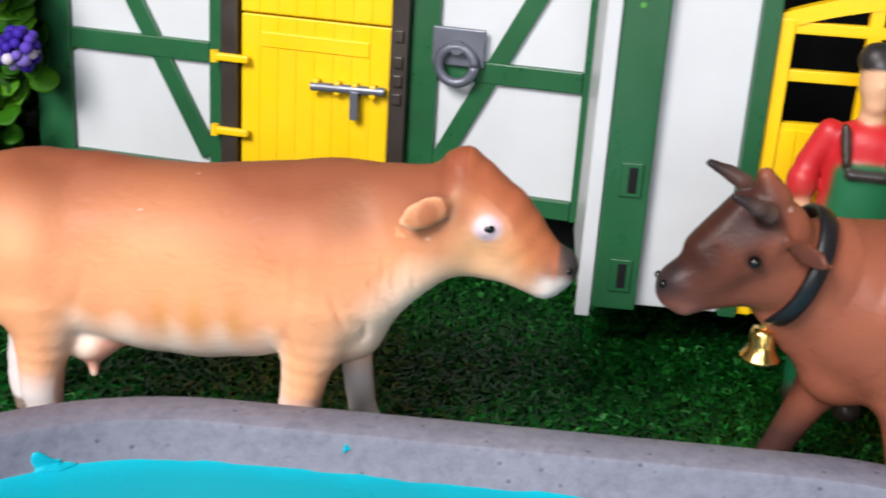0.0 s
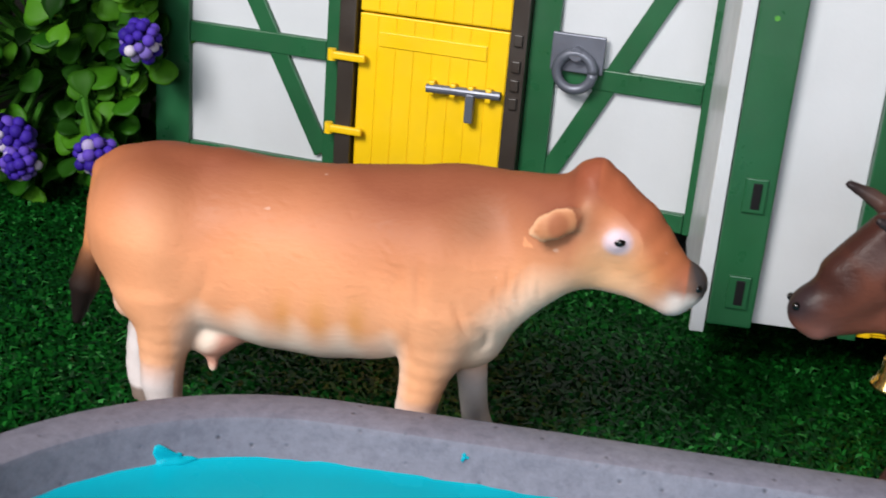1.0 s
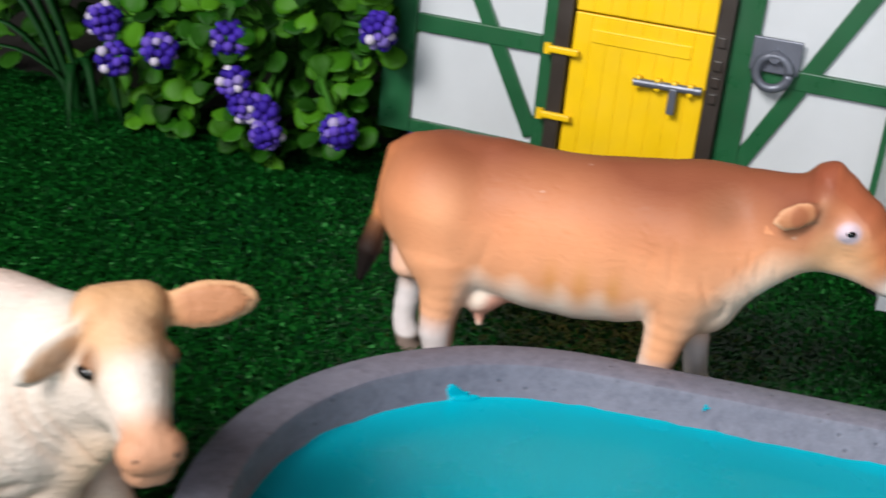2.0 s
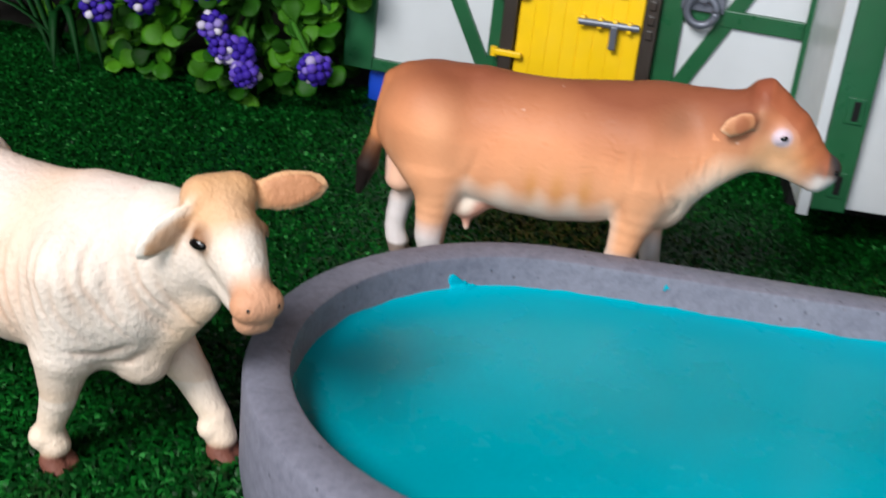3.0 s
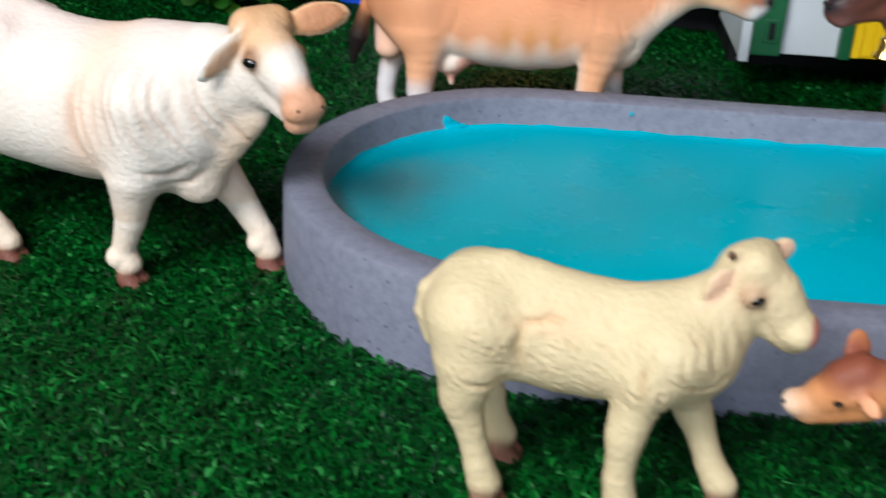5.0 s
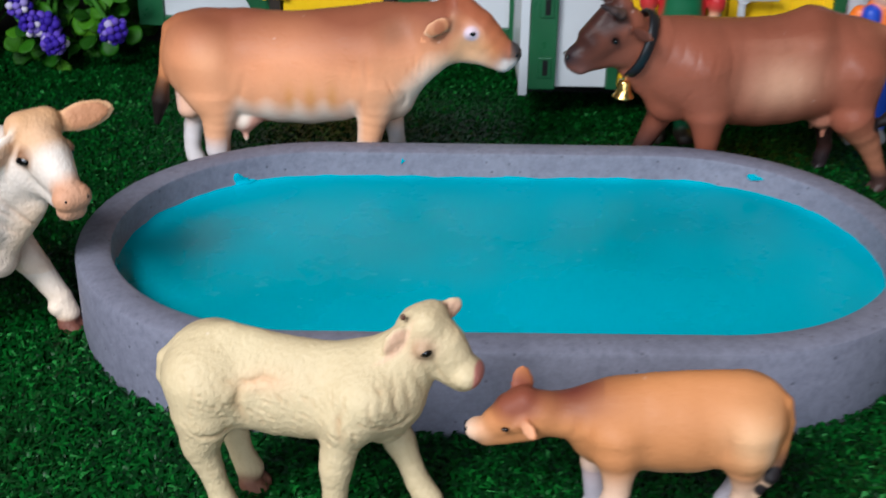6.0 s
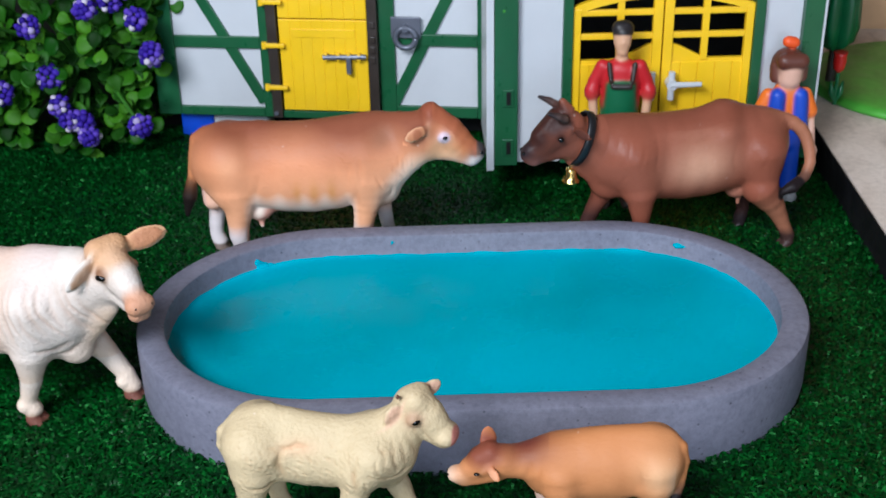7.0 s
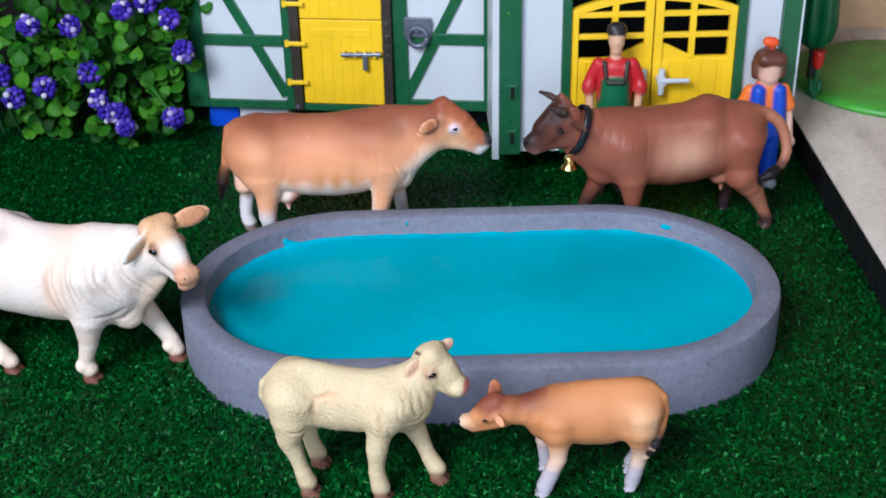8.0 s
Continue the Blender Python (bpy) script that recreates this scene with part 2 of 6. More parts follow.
def tube(points, radii, segments=8, bm=None):
    b = bmesh.new() if bm is None else bm
    pts = [Vector(p) for p in points]
    rings = []
    for i, p in enumerate(pts):
        d = (pts[min(i + 1, len(pts) - 1)] - pts[max(i - 1, 0)]).normalized()
        u = d.orthogonal().normalized()
        w = d.cross(u)
        rings.append([b.verts.new(p + radii[i] * (math.cos(2 * math.pi * k / segments) * u + math.sin(2 * math.pi * k / segments) * w)) for k in range(segments)])
    for lo, hi in zip(rings, rings[1:]):
        best = min(range(segments), key=lambda s: (lo[0].co - hi[s].co).length)
        for k in range(segments):
            b.faces.new((lo[k], lo[(k + 1) % segments], hi[(k + 1 + best) % segments], hi[(k + best) % segments]))
    b.faces.new(rings[0][::-1])
    b.faces.new(rings[-1])
    return b


# ---------------------------------------------------------------- moulded figures
# A figure is modelled from rounded, tapering limbs that melt into one another.
class Clay:
    def __init__(self, voxel, soft=0.8, slim=0.91):
        self.voxel, self.limbs, self.soft, self.slim = voxel, [], soft, slim

    def add(self, stations, colour, flat=1.0, side=(0, 1, 0), melt=0.004, cutting=False, edge=0.0016):
        side = np.array(side, float) / np.linalg.norm(side)
        stations = np.array(stations, float)
        if len(stations) > 3 and stations[:, 3].max() > 0.0035:
            # a long form runs smoothly from station to station
            wide = np.concatenate([[2 * stations[0] - stations[1]], stations, [2 * stations[-1] - stations[-2]]])
            fine = []
            for a, b, c, d in zip(wide, wide[1:], wide[2:], wide[3:]):
                for u in (0.0, 0.5):
                    fine.append(0.5 * (2 * b + (c - a) * u + (2 * a - 5 * b + 4 * c - d) * u * u + (3 * b - a - 3 * c + d) * u ** 3))
            stations = np.array(fine + [stations[-1]])
        stations[:, 3] *= np.where(stations[:, 3] > 0.0028, self.slim, 1.0)
        self.limbs.append((stations, np.array(colour), flat, side, melt * self.soft, cutting, edge))

    def limb(self, a, b, ra, rb, colour, flat=1.0, side=(0, 1, 0), melt=0.004, cut=False, edge=0.0016):
        self.add([(*a, ra), (*b, rb)], colour, flat, side, melt, cut, edge)

    def chain(self, stations, colour, flat=1.0, side=(0, 1, 0), melt=0.004, edge=0.0016):
        self.add(stations, colour, flat, side, melt, False, edge)

    def ball(self, c, r, colour, flat=1.0, side=(0, 1, 0), melt=0.003, edge=0.0016):
        self.add([(*c, r), (c[0], c[1], c[2] + 1e-5, r)], colour, flat, side, melt, False, edge)

    def cut(self, a, b, ra, rb, melt=0.001):
        self.add([(*a, ra), (*b, rb)], (0, 0, 0), 1.0, (0, 1, 0), melt, True)

    @staticmethod
    def distance(p, limb):
        stations, _, flat, side, *_ = limb
        best = None
        for one, two in zip(stations, stations[1:]):
            q, ab = p - one[:3], two[:3] - one[:3]
            if flat != 1.0:
                q = q + (q @ side)[..., None] * side * (1 / flat - 1)
                ab = ab + (ab @ side) * side * (1 / flat - 1)
            h = np.clip((q @ ab) / max(ab @ ab, 1e-14), 0, 1)
            d = np.sqrt(((q - h[..., None] * ab) ** 2).sum(-1)) - (one[3] + h * (two[3] - one[3]))
            if best is None:
                best = d
            else:
                k = np.maximum(0.0004 - np.abs(best - d), 0) / 0.0004
                best = np.minimum(best, d) - k * k * 0.0001
        return best * min(1.0, flat) ** 0.5

    def mesh(self, name, material, tint=None, relief=None, creases=(), tone=0.0011, bend=None, sink=0.0):
        v = self.voxel
        solid = [l for l in self.limbs if not l[5]]
        reach = lambda l: l[0][:, 3:4] * max(1, l[2])
        lo = np.min([(l[0][:, :3] - reach(l)).min(0) for l in solid], 0) - 6 * v
        hi = np.max([(l[0][:, :3] + reach(l)).max(0) for l in solid], 0) + 6 * v
        n = np.ceil((hi - lo) / v).astype(int) + 1
        field = np.full(n, 0.02, np.float64)
        for l in self.limbs:
            melt, cutting = l[4], l[5]
            i0 = np.clip(np.floor(((l[0][:, :3] - reach(l)).min(0) - melt - 3 * v - lo) / v).astype(int), 0, n - 1)
            i1 = np.clip(np.ceil(((l[0][:, :3] + reach(l)).max(0) + melt + 3 * v - lo) / v).astype(int) + 1, 1, n)
            axes = [lo[k] + v * np.arange(i0[k], i1[k]) for k in range(3)]
            p = np.stack(np.meshgrid(*axes, indexing="ij"), -1)
            d = self.distance(p, l)
            at = tuple(slice(i0[k], i1[k]) for k in range(3))
            f = field[at]
            if cutting:
                h = np.maximum(melt - np.abs(f + d), 0) / melt
                field[at] = np.maximum(f, -d) + h * h * h * melt / 6
            else:
                h = np.maximum(melt - np.abs(f - d), 0) / melt
                field[at] = np.minimum(f, d) - h * h * h * melt / 6
        inside = field < 0
        corner = [(i, j, k) for i in (0, 1) for j in (0, 1) for k in (0, 1)]
        cut = lambda arr, c: arr[c[0]: n[0] - 1 + c[0], c[1]: n[1] - 1 + c[1], c[2]: n[2] - 1 + c[2]]
        total = sum(cut(inside, c).astype(np.int8) for c in corner)
        active = (total > 0) & (total < 8)
        cells = np.argwhere(active)
        vals = np.stack([field[cells[:, 0] + c[0], cells[:, 1] + c[1], cells[:, 2] + c[2]] for c in corner], 1)
        place, count = np.zeros((len(cells), 3)), np.zeros(len(cells))
        for i, ci in enumerate(corner):
            for j, cj in enumerate(corner):
                if j > i and sum(abs(x - y) for x, y in zip(ci, cj)) == 1:
                    fa, fb = vals[:, i], vals[:, j]
                    cross = (fa < 0) != (fb < 0)
                    s = np.where(cross, fa / np.where(cross, fa - fb, 1), 0)
                    place += cross[:, None] * (np.array(ci) + s[:, None] * (np.array(cj) - np.array(ci)))
                    count += cross
        verts = lo + v * (cells + place / count[:, None])
        number = np.full(n - 1, -1, np.int64)
        number[tuple(cells.T)] = np.arange(len(cells))
        quads = []
        for ax in range(3):
            u, w = (ax + 1) % 3, (ax + 2) % 3
            sl0, sl1 = [slice(None)] * 3, [slice(None)] * 3
            sl0[ax], sl1[ax] = slice(0, -1), slice(1, None)
            flips = inside[tuple(sl0)] != inside[tuple(sl1)]
            e = np.argwhere(flips)
            e = e[(e[:, u] > 0) & (e[:, w] > 0) & (e[:, u] < n[u] - 1) & (e[:, w] < n[w] - 1)]
            ring = []
            for du, dw in ((-1, -1), (0, -1), (0, 0), (-1, 0)):
                c = e.copy()
                c[:, u] += du
                c[:, w] += dw
                ring.append(number[tuple(c.T)])
            q = np.stack(ring, 1)
            outward = inside[tuple(e.T)]
            q[~outward] = q[~outward][:, ::-1]
            quads.append(q)
        quads = np.concatenate(quads)
        for _ in range(5):
            x = quads.ravel()
            y = np.roll(quads, -1, 1).ravel()
            to, other = np.concatenate([x, y]), np.concatenate([y, x])
            deg = np.bincount(to, minlength=len(verts))
            acc = np.stack([np.bincount(to, verts[other, k], len(verts)) for k in range(3)], 1)
            verts = 0.5 * verts + 0.5 * acc / np.maximum(deg, 1)[:, None]
        face = np.cross(verts[quads[:, 2]] - verts[quads[:, 0]], verts[quads[:, 3]] - verts[quads[:, 1]])
        normal = np.stack([np.bincount(quads.ravel(), np.repeat(face[:, k], 4), len(verts)) for k in range(3)], 1)
        normal /= np.maximum(np.linalg.norm(normal, axis=1), 1e-12)[:, None]
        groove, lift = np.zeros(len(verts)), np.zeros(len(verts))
        for side, line, wide, deep in creases:
            a = np.array(line)
            near_by = np.flatnonzero((verts[:, 1] * side >= 0) & (np.abs(normal[:, 1]) > 0.15) & ((verts[:, (0, 2)] > a.min(0) - 4 * wide) & (verts[:, (0, 2)] < a.max(0) + 4 * wide)).all(1))
            q = verts[near_by][:, (0, 2)]
            d, at = np.full(len(q), 1.0), np.zeros(len(q))
            steps = np.r_[0, np.cumsum(np.linalg.norm(a[1:] - a[:-1], axis=1))]
            for one, two, s0, s1 in zip(a, a[1:], steps, steps[1:]):
                ab = two - one
                h = np.clip(((q - one) @ ab) / (ab @ ab), 0, 1)
                e = np.linalg.norm(q - one - h[:, None] * ab, axis=1)
                at = np.where(e < d, (s0 + h * (s1 - s0)) / steps[-1], at)
                d = np.minimum(d, e)
            fade = np.sin(np.pi * np.clip(at, 0, 1)) * 0.38 * deep
            lift[near_by] += fade * (0.45 * np.exp(-((d - 2.4 * wide) / (1.5 * wide)) ** 2) - np.exp(-(d / wide) ** 2))
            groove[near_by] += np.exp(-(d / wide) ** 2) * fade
        if len(creases):
            verts = verts + normal * np.clip(lift, -0.0006, 0.0004)[:, None]
        if relief:
            size, (fx, fy, fz), above = relief
            rough = np.array([noise.noise((x * fx, y * fy, z * fz)) + 0.5 * noise.noise((x * fx * 2.1 + 7, y * fy * 2.1, z * fz * 2.1)) for x, y, z in verts])
            verts = verts + normal * (size * rough * np.clip((verts[:, 2] - above) / 0.004, 0, 1))[:, None]
        weight, colour = np.zeros(len(verts)), np.zeros((len(verts), 3))
        for l in solid:
            w = np.exp(-np.clip(self.distance(verts, l) / l[6], -3, 30)) * (0.0016 / l[6]) ** 1.5
            weight += w
            colour += w[:, None] * l[1]
        colour /= weight[:, None]
        if tint:
            colour = tint(verts, colour)
        # Creases are darkened in the paint: pooled wash and the folds' own shade.
        colour *= 1 - np.clip(groove / tone, 0, 1)[:, None] * np.array((0.20, 0.34, 0.42))
        if sink:
            verts[:, 2] -= sink * np.clip((verts[:, 2] - 0.020) / 0.022, 0, 1)
        if bend:
            verts = bend(verts)
        me = bpy.data.meshes.new(name)
        me.vertices.add(len(verts))
        me.vertices.foreach_set("co", verts.astype(np.float32).ravel())
        me.loops.add(len(quads) * 4)
        me.loops.foreach_set("vertex_index", quads.astype(np.int32).ravel())
        me.polygons.add(len(quads))
        me.polygons.foreach_set("loop_start", np.arange(0, len(quads) * 4, 4, dtype=np.int32))
        me.update(calc_edges=True)
        me.polygons.foreach_set("use_smooth", np.ones(len(quads), bool))
        layer = me.attributes.new("Paint", "FLOAT_COLOR", "POINT")
        layer.data.foreach_set("color", np.c_[np.clip(colour, 0, 1), np.ones(len(verts))].astype(np.float32).ravel())
        me.materials.append(material)
        return me


def beads(me, places, material):
    """Sets small glossy beads (eyes) into a figure's mesh."""
    b = bmesh.new()
    b.from_mesh(me)
    me.materials.append(material)
    for c, r in places:
        made = bmesh.ops.create_icosphere(b, subdivisions=3, radius=1.0, matrix=Matrix.LocRotScale(c, None, r if isinstance(r, tuple) else (r, r, r)))["verts"]
        for f in {f for v in made for f in v.link_faces}:
            f.material_index, f.smooth = len(me.materials) - 1, True
    b.to_mesh(me)
    b.free()
    return me


def hooves(p, col, colour, z=0.0058):
    return over(col, np.clip((z - p[:, 2]) / 0.0008 + 0.5, 0, 1)[:, None], colour)


def near(p, c, r, soft):
    """1 within r of c, falling to 0 over soft."""
    return np.clip(1 - (np.sqrt(((p - np.array(c)) ** 2).sum(1)) - r) / soft, 0, 1)[:, None]


def over(colour, f, c):
    return colour * (1 - f) + f * np.array(c)


class HeadFrame:
    """The place of a head on its figure: (ahead, left, up) from a point, turned."""

    def __init__(self, s, w, z, turn, nod=0.0, pivot=0.0):
        self.m = pose(s, w, z + pivot, 0, nod, turn) @ Matrix.Translation((0, 0, -pivot))

    def __call__(self, u, v, z):
        return tuple(self.m @ Vector((u, v, z)))

    def way(self, u, v, z):
        return tuple(self.m.to_3x3() @ Vector((u, v, z)))


# ---------------------------------------------------------------- the cattle
def sunk(p, sink):
    return (p[0], p[1], p[2] - sink * min(1.0, max(0.0, (p[2] - 0.020) / 0.022)))


def stand(me, name, o, ang, label, category, group, size=1.0):
    ob = new(name, me)
    ob.matrix_world = pose(o[0], o[1], 0, 0, 0, ang) @ Matrix.Scale(size, 4)
    return tagged(ob, label, category, group)


def ear(c, base, tip, wide, colour, inner, face, bowl=1.0):
    """A leaf-shaped ear from base to tip, with a paler hollow on the side that it faces."""
    base, tip, face = np.array(base), np.array(tip), np.array(face, float)
    axis = (tip - base) / np.linalg.norm(tip - base)
    face = face - (face @ axis) * axis
    face = face / np.linalg.norm(face)
    mid = base + 0.55 * (tip - base)
    at = lambda k: base + k * (tip - base)
    c.chain([(*base, wide * 0.45), (*at(0.22), wide * 0.82), (*at(0.5), wide), (*at(0.78), wide * 0.82), (*tip, wide * 0.38)], colour, 0.28, face, 0.0014, edge=0.0003)
    off = face * wide * 0.24
    c.chain([(*(at(0.10) + off), wide * 0.25 * bowl), (*(at(0.28) + off), wide * 0.6 * bowl), (*(at(0.52) + off), wide * 0.76 * bowl), (*(at(0.78) + off), wide * 0.58 * bowl), (*(at(0.98) + off), wide * 0.2 * bowl)], inner, 0.16, face, 0.0003, edge=0.0003)


def leg(c, stations, coat, sock, hoof, sock_z=0.013, hoof_z=0.0055, thin=1.0):
    """A leg of (s, w, z, r) stations, with a paler shank and a cloven hoof."""
    stations = [(*q[:3], q[3] * (1 - (1 - thin) * min(1, 2 * i / (len(stations) - 1)))) for i, q in enumerate(stations)]
    upper = max([i for i in range(1, len(stations)) if (stations[i - 1][2] + stations[i][2]) / 2 > sock_z], default=0)
    if upper:
        c.chain(stations[:upper + 1], coat, melt=0.0022, edge=0.0022)
    if upper < len(stations) - 1:
        c.chain(stations[upper:], sock, melt=0.0010, edge=0.0022)
    s, w, z, r = stations[-1]
    for dw in (-0.42, 0.42):
        c.limb((s, w + dw * r, 0.0031), (s + r * 0.55, w + dw * r, 0.0010), r * 0.62, r * 0.68, hoof, 1.0, (0, 1, 0), 0.0006, edge=0.0005)


def both(*lines):
    """Creases on both flanks, as (width, depth, line)."""
    return [(side, line, wide, deep) for wide, deep, line in lines for side in (-1, 1)]


def hair_marks(seed, count, area, size, deep, slope=0.0):
    """Short moulded strokes of hair scattered over a flank (x0, x1, z0, z1)."""
    rng = random.Random(seed)
    out = []
    for _ in range(count):
        x, z = rng.uniform(area[0], area[1]), rng.uniform(area[2], area[3])
        a, l = slope + rng.uniform(-0.5, 0.5), size * rng.uniform(0.5, 1.3)
        out.append((rng.choice((-1, 1)), [(x, z), (x + l * math.cos(a) * 0.5, z + l * math.sin(a) * 0.5 + 0.0001), (x + l * math.cos(a), z + l * math.sin(a))], 0.00034, deep * rng.uniform(0.4, 1.0)))
    return out


def jersey_cow():
    c = Clay(0.0004, 1.1)
    tan, dark, pale, sock = (0.66, 0.270, 0.130), (0.200, 0.054, 0.028), (0.88, 0.75, 0.64), (0.70, 0.64, 0.65)
    pink, grey = (0.78, 0.40, 0.30), (0.045, 0.040, 0.042)
    c.chain([(-0.036, 0, 0.0445, 0.0165), (-0.022, 0, 0.0425, 0.0193), (-0.004, 0, 0.0420, 0.0205), (0.010, 0, 0.0445, 0.0198), (0.021, 0, 0.0475, 0.0170)], tan, 0.84, melt=0.004)
    c.chain([(-0.0435, 0, 0.0548, 0.0048), (-0.034, 0, 0.0554, 0.0053), (-0.0245, 0, 0.0562, 0.0056), (-0.016, 0, 0.0546, 0.0056), (-0.006, 0, 0.0541, 0.0056), (0.005, 0, 0.0553, 0.0056), (0.020, 0, 0.0570, 0.0056), (0.031, 0, 0.0580, 0.0053), (0.040, 0, 0.0600, 0.0050)], dark, 0.9, melt=0.006, edge=0.003)
    c.limb((-0.0365, -0.005, 0.0490), (-0.0365, 0.005, 0.0490), 0.0115, 0.0115, tan, melt=0.006)
    for w in (-1, 1):
        c.limb((-0.0335, w * 0.0060, 0.0440), (-0.0330 + w * 0.0010, w * 0.0080, 0.0360), 0.0112, 0.0090, tan, melt=0.008)
        c.limb((0.0180, w * 0.0055, 0.0490), (0.0182, w * 0.0072, 0.0410), 0.0112, 0.0096, tan, melt=0.008)
    leg(c, [(-0.0325, -0.0085, 0.0350, 0.0086), (-0.0322, -0.0094, 0.0295, 0.0068), (-0.0328, -0.0100, 0.0225, 0.0051), (-0.0330, -0.0103, 0.0170, 0.0045), (-0.0318, -0.0105, 0.0090, 0.0035), (-0.0306, -0.0105, 0.0050, 0.0038)], tan, sock, (0.20, 0.15, 0.13), 0.0150, thin=0.93)
    leg(c, [(-0.0345, 0.0085, 0.0350, 0.0084), (-0.0382, 0.0095, 0.0295, 0.0062), (-0.0430, 0.0098, 0.0225, 0.0043), (-0.0450, 0.0100, 0.0170, 0.0040), (-0.0458, 0.0092, 0.0090, 0.0033), (-0.0446, 0.0088, 0.0050, 0.0037)], pale, sock, (0.20, 0.15, 0.13), 0.0250, thin=0.93)
    leg(c, [(0.0182, -0.0078, 0.0400, 0.0092), (0.0178, -0.0088, 0.0335, 0.0072), (0.0168, -0.0094, 0.0260, 0.0052), (0.0158, -0.0096, 0.0190, 0.0044), (0.0150, -0.0100, 0.0100, 0.0034), (0.0156, -0.0100, 0.0050, 0.0038)], tan, sock, (0.20, 0.15, 0.13), 0.0150, thin=0.93)
    leg(c, [(0.0195, 0.0078, 0.0390, 0.0088), (0.0213, 0.0085, 0.0330, 0.0064), (0.0228, 0.0092, 0.0250, 0.0041), (0.0233, 0.0095, 0.0180, 0.0036), (0.0246, 0.0095, 0.0095, 0.0032), (0.0262, 0.0095, 0.0050, 0.0036)], pale, sock, (0.20, 0.15, 0.13), 0.0220, thin=0.93)
    c.limb((0.0205, 0, 0.0400), (0.0222, 0, 0.0340), 0.0118, 0.0098, pale, 1.0, melt=0.006)
    c.chain([(0.0225, 0, 0.0505, 0.0145), (0.0330, 0, 0.0540, 0.0118), (0.0435, 0, 0.0575, 0.0092)], tan, 0.72, melt=0.005)
    c.chain([(0.0232, 0, 0.0420, 0.0102), (0.0310, 0, 0.0474, 0.0088), (0.0405, 0, 0.0528, 0.0070)], (0.68, 0.36, 0.19), 0.92, melt=0.007)
    # head
    c.chain([(0.0455, 0, 0.0605, 0.0080), (0.0515, 0, 0.0575, 0.0073), (0.0570, 0, 0.0525, 0.0057), (0.0612, 0, 0.0492, 0.0046)], (0.55, 0.19, 0.07), 0.86, melt=0.002)
    c.chain([(0.0465, 0, 0.0520, 0.0056), (0.0540, 0, 0.0498, 0.0041), (0.0600, 0, 0.0470, 0.0032)], (0.66, 0.30, 0.13), 0.85, melt=0.0025)
    c.chain([(0.0455, 0, 0.0655, 0.0042), (0.0480, 0, 0.0650, 0.0030)], dark, 1.1, melt=0.003)
    c.chain([(0.0452, 0, 0.0668, 0.0024), (0.0460, 0, 0.0680, 0.0013)], dark, 1.5, melt=0.003)
    c.ball((0.0625, 0, 0.0500), 0.0040, grey, 1.05, melt=0.001, edge=0.0007)
    c.ball((0.0605, 0, 0.0470), 0.0032, (0.66, 0.58, 0.55), 1.1, melt=0.001, edge=0.0007)
    for w in (-1, 1):
        c.ball((0.0500, w * 0.0050, 0.0580), 0.0019, (0.66, 0.40, 0.34), melt=0.002, edge=0.0009)
        ear(c, (0.0440, w * 0.0064, 0.0616), (0.0356, w * 0.0118, 0.0592), 0.0029, (0.70, 0.38, 0.22), (0.42, 0.16, 0.07), (0.45, w * 0.86, 0.10))
    for w in (-1, 1):
        c.cut((-0.0200, w * 0.0208, 0.0370), (-0.0215, w * 0.0193, 0.0480), 0.0040, 0.0028, 0.008)
        c.cut((0.0085, w * 0.0200, 0.0330), (0.0075, w * 0.0196, 0.0480), 0.0026, 0.0018, 0.007)
    # udder and tail
    for w in (-1, 1):
        c.limb((-0.0215, w * 0.0030, 0.0285), (-0.0250, w * 0.0045, 0.0268), 0.0054, 0.0063, pink, melt=0.0015, edge=0.0008)
        c.limb((-0.0170, w * 0.0040, 0.0270), (-0.0140, w * 0.0040, 0.0262), 0.0016, 0.0010, pink, melt=0.0015, edge=0.0006)
        c.limb((-0.0245, w * 0.0062, 0.0222), (-0.0243, w * 0.0064, 0.0190), 0.0014, 0.0009, (0.70, 0.34, 0.22), melt=0.0015, edge=0.0006)
    c.limb((-0.0455, 0.0045, 0.034), (-0.0445, 0.0045, 0.0260), 0.0042, 0.0048, (0.74, 0.46, 0.38), melt=0.002, edge=0.0008)
    c.chain([(-0.0440, 0, 0.0568, 0.0030), (-0.0478, 0, 0.0548, 0.0026), (-0.0494, 0, 0.0480, 0.0022), (-0.0515, 0, 0.0370, 0.0018)], (0.58, 0.22, 0.08), melt=0.002)
    c.chain([(-0.0516, 0, 0.0365, 0.0022), (-0.0530, 0, 0.0300, 0.0032), (-0.0548, 0, 0.0215, 0.0011)], (0.010, 0.007, 0.007), melt=0.0012, edge=0.0007)

    def tint(p, col):
        body = (p[:, 0] > -0.047) & (p[:, 0] < 0.03)
        ears = (np.abs(p[:, 1]) > 0.0080) & (p[:, 0] > 0.0335) & (p[:, 2] > 0.055)
        # The two-tone paint also holds frontal light: paler sides and belly, darker back.
        side = np.clip((0.0480 - p[:, 2]) / 0.020, 0, 1)[:, None] * np.clip((p[:, 2] - 0.016) / 0.006, 0, 1)[:, None] * body[:, None]
        col = over(col, side * 0.62, (0.84, 0.44, 0.24))
        low = np.clip((0.0370 - p[:, 2] + 0.0012 * np.sin(p[:, 0] * 700)) / 0.0085, 0, 1)[:, None] * (np.clip((0.0150 - p[:, 0]) / 0.004, 0, 1) * np.clip((p[:, 0] + 0.030) / 0.005, 0, 1) * np.clip((p[:, 2] - 0.016) / 0.003, 0, 1))[:, None]
        col = over(col, low * 0.95, pale)
        legs = np.clip((0.0330 - p[:, 2]) / 0.010, 0, 1)[:, None] * np.clip((p[:, 0] - 0.0105) / 0.004, 0, 1)[:, None]
